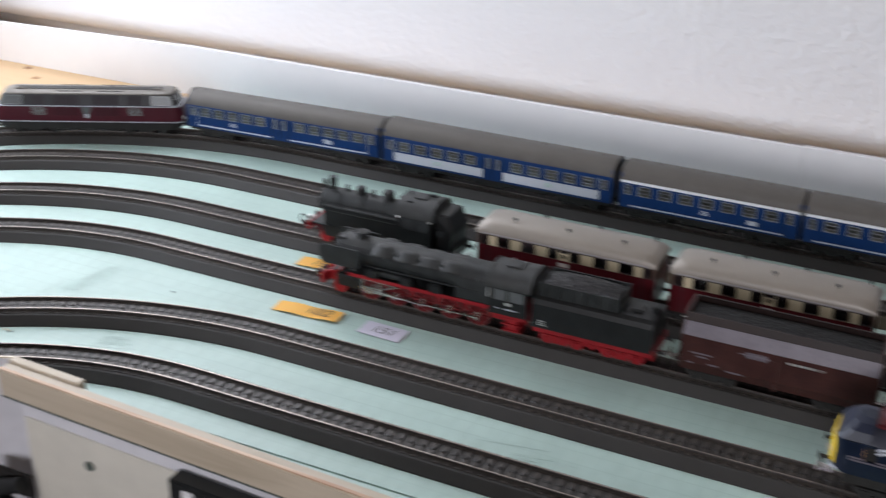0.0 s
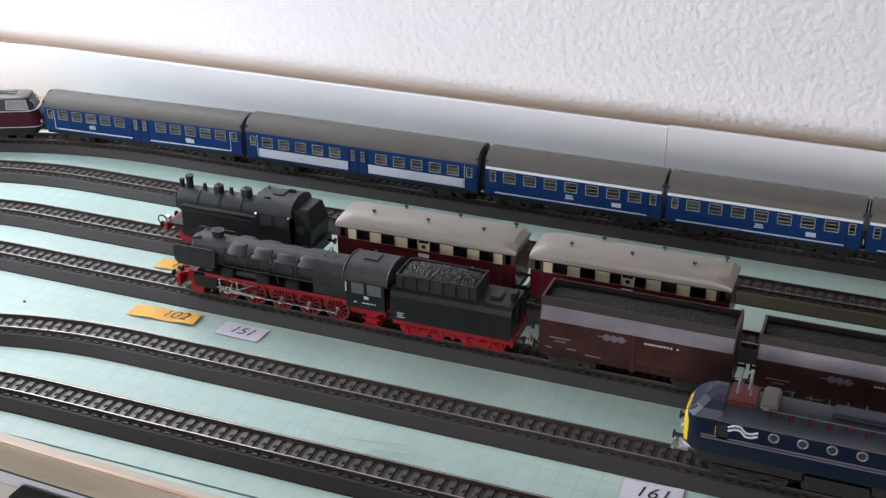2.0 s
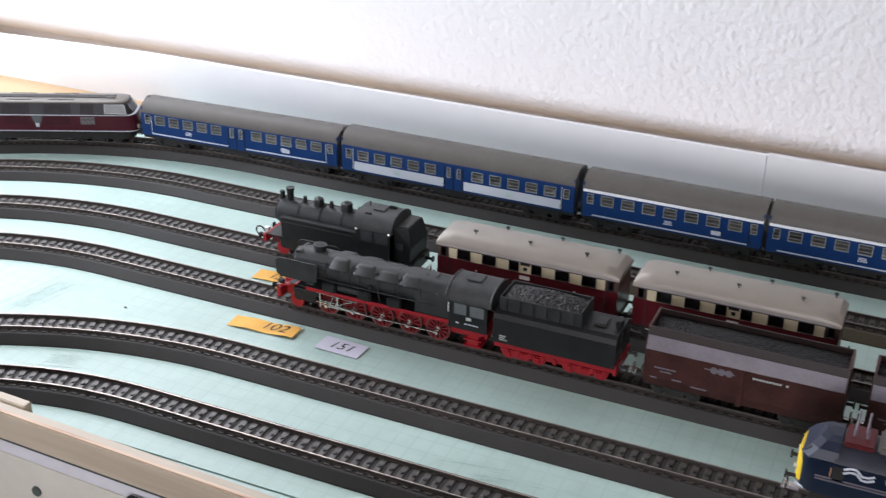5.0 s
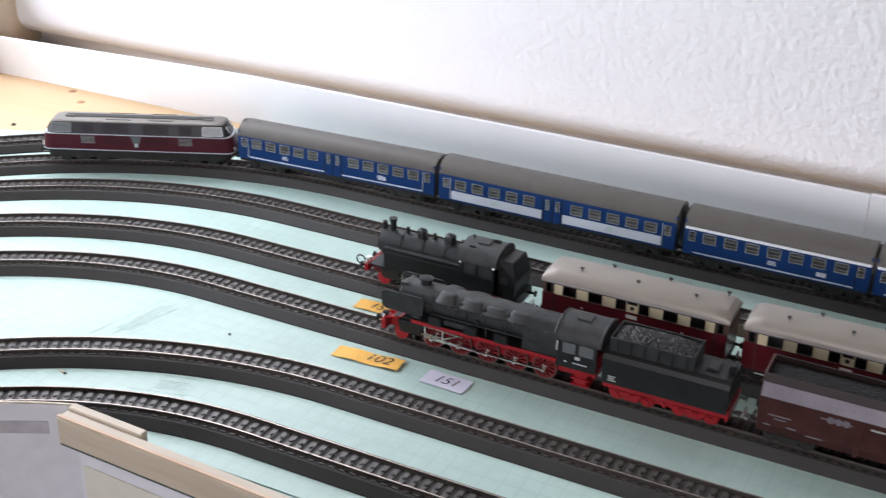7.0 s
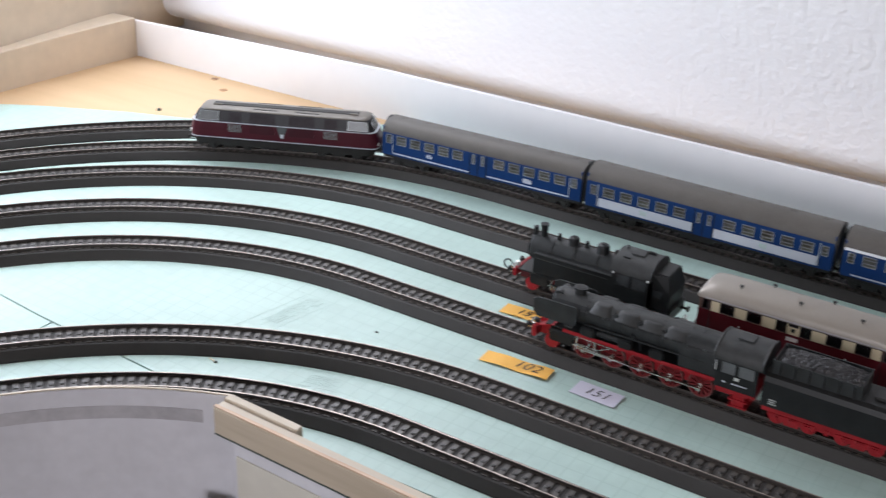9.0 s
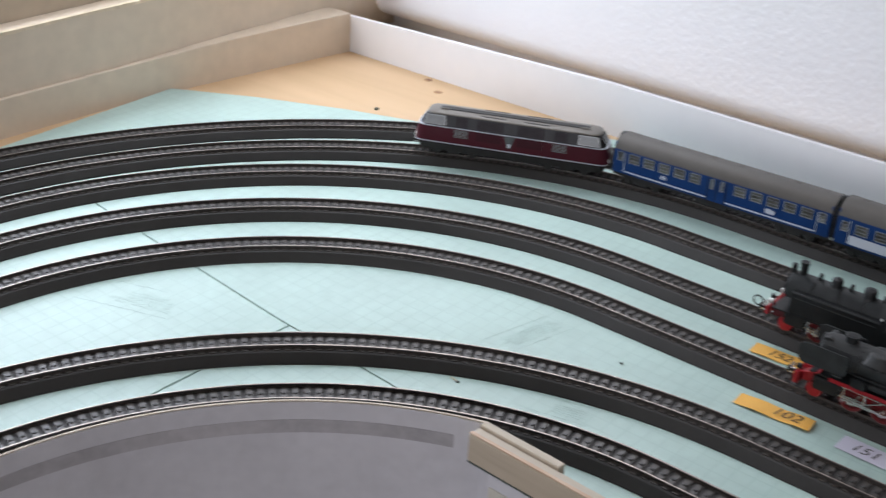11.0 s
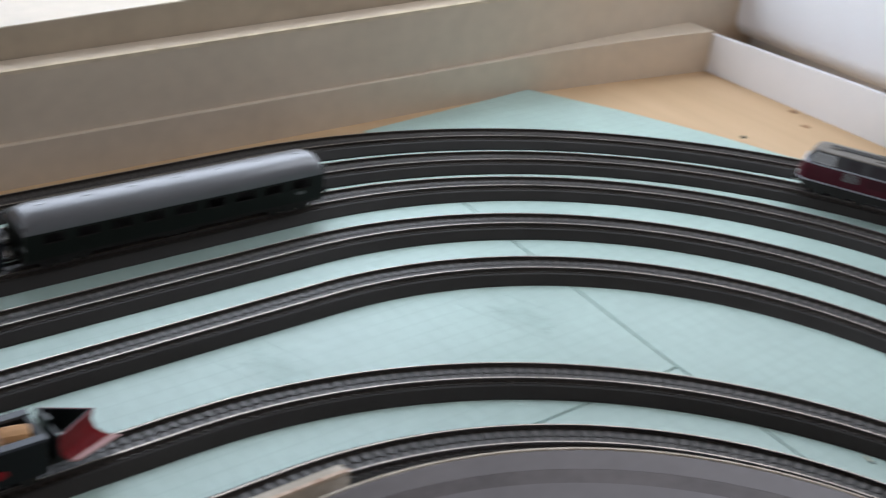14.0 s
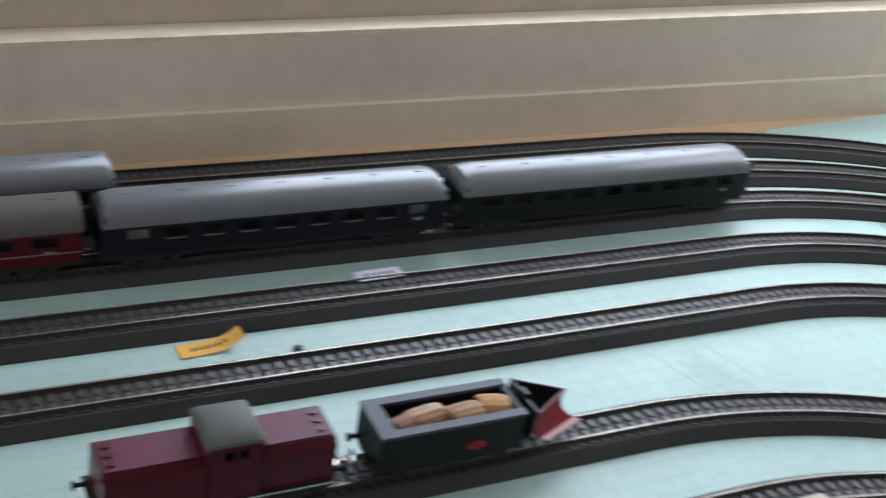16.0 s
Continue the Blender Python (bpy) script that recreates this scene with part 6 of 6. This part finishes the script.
    part("frame", block(a, x0 + 0.004, -0.0080, 0.0080, 0.0060, 0.0100), UNDER, t)
    for s in (-1, 1):
        lens = rod(bmesh.new(), (0, s * 0.0143, 0), (0, s * 0.0152, 0), 0.0027, 20)
        ob = part("side_lamp", lens, RED, t, "red oval side plate")
        ob.matrix_local = pose(-0.006, 0, 0.0150) @ Matrix.Diagonal((1.9, 1, 1, 1))
    wheels(t, (a + 0.014, -0.018, 0.010), 0.0055, WHEEL)
    for y in (-0.0100, 0.0100):
        place("buffer", BUFFER, t, pose(a, y, 0.0118, 0, 0, 180))
    place("coupler", HOOK, t, pose(a, 0, 0.0062, 0, 0, 180))
    return t


def shunter():
    t = thing("diesel_shunter", "maroon diesel shunter with a grey cab roof", "locomotive")
    h, W = 0.0530, 0.0300
    hood = lambda z0, z1, k: [(-W / 2 * k, z0), (-W / 2 * k, z1 - 0.003), (-W / 2 * k + 0.003, z1), (W / 2 * k - 0.003, z1), (W / 2 * k, z1 - 0.003), (W / 2 * k, z0)]
    for s, l in ((1, 0.039), (-1, 0.048)):
        x0, x1 = s * (h - 0.001), s * (h - l)
        side = hood(0.0110, 0.0335, 0.94)
        part("hood", loft(bmesh.new(), [[(x, y, z) for y, z in side] for x in (x0, x1)]), MAROON, t, "maroon hood")
        # the lighter maroon carries the daylight that falls on the hood
        part("hood_top", block(*sorted((x0 - s * 0.001, x1)), -W / 2 * 0.94 + 0.0035, W / 2 * 0.94 - 0.0035, 0.0335, 0.0342, 0.0003), MAROON_TOP, t, "maroon hood top, daylight put into its paler colour")
        for k in range(3):
            part("hood_vent", rod(bmesh.new(), (s * (h - 0.006), -0.006 + 0.006 * k, 0.0341), (s * (h - 0.006), -0.006 + 0.006 * k, 0.0350), 0.0018, 10), MAROON, t)
    c0, c1 = -0.0070, 0.0160
    bm = bmesh.new()
    for y in (-W / 2, W / 2):
        for a, b, lo, hi in ((c0, c1, 0.0110, 0.0330), (c0, c1, 0.0385, 0.0400), (c0, c0 + 0.006, 0.0330, 0.0385), (c1 - 0.006, c1, 0.0330, 0.0385), (0.0035, 0.0055, 0.0330, 0.0385)):
            bx(bm, a, b, y - 0.0005, y + 0.0005, lo, hi)
    for x in (c0, c1):
        bx(bm, x - 0.0005, x + 0.0005, -W / 2, W / 2, 0.0110, 0.0400)
    part("cab", bm, MAROON, t)
    for y in (-W / 2, W / 2):
        for a, b in ((c0 + 0.006, 0.0035), (0.0055, c1 - 0.006)):
            part("cab_window", block(a, b, y - 0.0002, y + 0.0002, 0.0330, 0.0385), GLASS, t)
    rings = [[(p[0] + 0.0045, p[1], p[2]) for p in r] for r in roof_rings(0.0130, 0.004, W - 0.0005, 0.0398, 0.0450, 12)]
    part("cab_roof", loft(bmesh.new(), rings), ROOF_DULL, t, "dull grey cab roof", True)
    part("running_board", block(-h - 0.002, h + 0.002, -W / 2 - 0.0012, W / 2 + 0.0012, 0.0098, 0.0109), UNDER, t)
    for y in (-W / 2 - 0.0014, W / 2 + 0.0012):
        part("board_edge", block(-h, h, y, y + 0.0002, 0.0100, 0.0107), FRAME_SILVER, t)
    part("frame", block(-h, h, -0.0085, 0.0085, 0.0040, 0.0097), UNDER, t)
    for s in (-1, 1):
        bogie(t, s * 0.034, 0.024)
    ends(t, h + 0.001, 0.0118)
    return t


at_y(plough_wagon(), "F", -0.9020)
at_y(shunter(), "F", -1.0335)


# ---- paper tags ----
def paper(label, mat, w, h, bend, x, y, turn, words="", size=0.012, z=0.0006):
    t = tagged(new("paper_tag"), label, "paper tag", "numbered paper tags")
    n = 16
    rings = []
    for i in range(n + 1):
        u = i / n
        zz = 2.2 * bend * u ** 5 if bend > 0.003 else bend * math.sin(math.pi * 1.7 * u) ** 2 * (0.5 + 0.5 * u)
        rings.append([(-w / 2 + w * u, -h / 2, zz), (-w / 2 + w * u, h / 2, zz * 0.8), (-w / 2 + w * u, h / 2, zz * 0.8 + 0.0002), (-w / 2 + w * u, -h / 2, zz + 0.0002)])
    part("sheet", loft(bmesh.new(), rings), mat, t)
    if words:
        cu = bpy.data.curves.new("digits", "FONT")
        cu.body, cu.size, cu.align_x, cu.align_y, cu.shear, cu.offset = words, size, "CENTER", "CENTER", 0.25, -0.00004
        cu.materials.append(INK)
        ob = new("digits", cu)
        ob.parent = t
        zz = bend * math.sin(math.pi * 1.7 * 0.72) ** 2 * 0.8
        ob.matrix_local = pose(0.16 * w if bend > 0.001 else 0, 0, zz + 0.0011 if bend > 0.001 else zz + 0.0004)
        ob["label"] = "handwritten black digits"
    else:
        bm = bmesh.new()
        for i in range(6):
            xa = -0.010 + 0.0036 * i
            lie = 2.2 * bend * ((xa + 0.0012 + w / 2) / w) ** 5 + 0.0002 if bend > 0.003 else bend * 0.5 + 0.0002
            bx(bm, xa, xa + 0.0012, -0.0016 + 0.0006 * (i % 2), 0.0014, lie, lie + 0.0004)
        part("writing", bm, INK, t, "unreadable handwriting")
    t.matrix_world = pose(x, y, z, 0, 0, turn)
    return t


paper("creased orange paper tag with handwritten number lying flat", PAPER_YELLOW, 0.052, 0.0150, 0.0013, 0.7210, -0.3462, 3, "102", 0.0135)
paper("white paper tag with handwritten number lying flat", PAPER_WHITE, 0.0335, 0.0175, 0.0, 0.7835, -0.3470, -2, "151", 0.0125)
paper("orange paper tag tucked beside the black locomotive", PAPER_YELLOW, 0.040, 0.0150, 0.0006, 0.6925, -0.2780, 2, "152", 0.0120)
paper("white paper tag with handwritten number before the blue locomotive", PAPER_WHITE, 0.0340, 0.0190, 0.0, 1.0860, -0.4220, 4, "161", 0.0135)
paper("curled orange paper tag beside the fourth track", PAPER_YELLOW, 0.035, 0.0120, 0.0040, 0.1980, -0.9990, 94)
paper("small white paper tag lying on the track shoulder", PAPER_WHITE, 0.030, 0.0110, 0.0004, 0.1590, -0.8830, 92, "", 0.012, 0.0088)


def crumb(x, y, r, words):
    rnd = random.Random(int(x * 1000))
    bm = ball(bmesh.new(), (0, 0, 0), r, 0.6, 8)
    for v in bm.verts:
        v.co *= 0.8 + 0.4 * rnd.random()
    ob = tagged(new("debris", mesh_of("debris", bm, SEAM)), words, "debris", "loose bits")
    ob.matrix_world = pose(x, y, r * 0.4)


crumb(0.2105, -0.9525, 0.0028, "small dark lump lying on the green sheet")
crumb(0.5480, -0.4635, 0.0012, "tiny dark fragment on the green sheet")
crumb(0.6150, -0.3650, 0.0011, "tiny dark crumb on the green sheet")
crumb(0.1640, -0.1190, 0.0026, "dark scrap at the edge of the sheet")
cable = rod(bmesh.new(), (0.5415, -0.4625, 0.0008), (0.5480, -0.4635, 0.0006), 0.0005, 6)
tagged(new("wire_end", mesh_of("wire_end", cable, CHIPPED)), "short pale wire end on the green sheet", "wire")


# ---- sleepers and studs ----
def joined_sleepers(k, ss):
    base_v = [tuple(v.co) for v in SLEEPER_MESH.vertices]
    base_f = [tuple(p.vertices) for p in SLEEPER_MESH.polygons]
    verts, faces = [], []
    for s in ss:
        p, a = on_track(k, s)
        c, q = math.cos(a), math.sin(a)
        o = len(verts)
        verts += [(p.x + x * c - y * q, p.y + x * q + y * c, z) for x, y, z in base_v]
        faces += [tuple(i + o for i in f) for f in base_f]
    me = bpy.data.meshes.new("sleeper_row")
    me.from_pydata(verts, [], faces)
    me.materials.append(SLEEPER)
    ob = new("sleeper_row", me)
    ob.parent = tracks[k]
    tagged(ob, "row of small brown grey sleepers", "", "", "stuff")


def joined_studs(k, ss):
    base_v = [tuple(v.co) for v in STUD_MESH.vertices]
    base_f = [tuple(p.vertices) for p in STUD_MESH.polygons]
    verts, faces = [], []
    for s in ss:
        p, a = on_track(k, s)
        o = len(verts)
        verts += [(p.x + x, p.y + y, z) for x, y, z in base_v]
        faces += [tuple(i + o for i in f) for f in base_f]
    me = bpy.data.meshes.new("stud_row")
    me.from_pydata(verts, [], faces)
    me.materials.append(STUD)
    ob = new("stud_row", me)
    ob.parent = tracks[k]
    tagged(ob, "row of tiny contact studs", "", "", "stuff")


for k in TRACKS:
    s0, s1 = track_range(k)
    count = int((s1 - s0) / PITCH)
    every = [s0 + PITCH * (i + 0.5) for i in range(count)]
    lo, hi = SPLIT.get(k, (0, -1))
    single = [s for s in every if lo < s < hi][:300]
    rest = [s for s in every if s not in set(single)]
    for s in single:
        p, a = on_track(k, s)
        place("sleeper", SLEEPER_MESH, tracks[k], pose(p.x, p.y, 0, 0, 0, math.degrees(a)))
    joined_sleepers(k, rest)
    joined_studs(k, every)
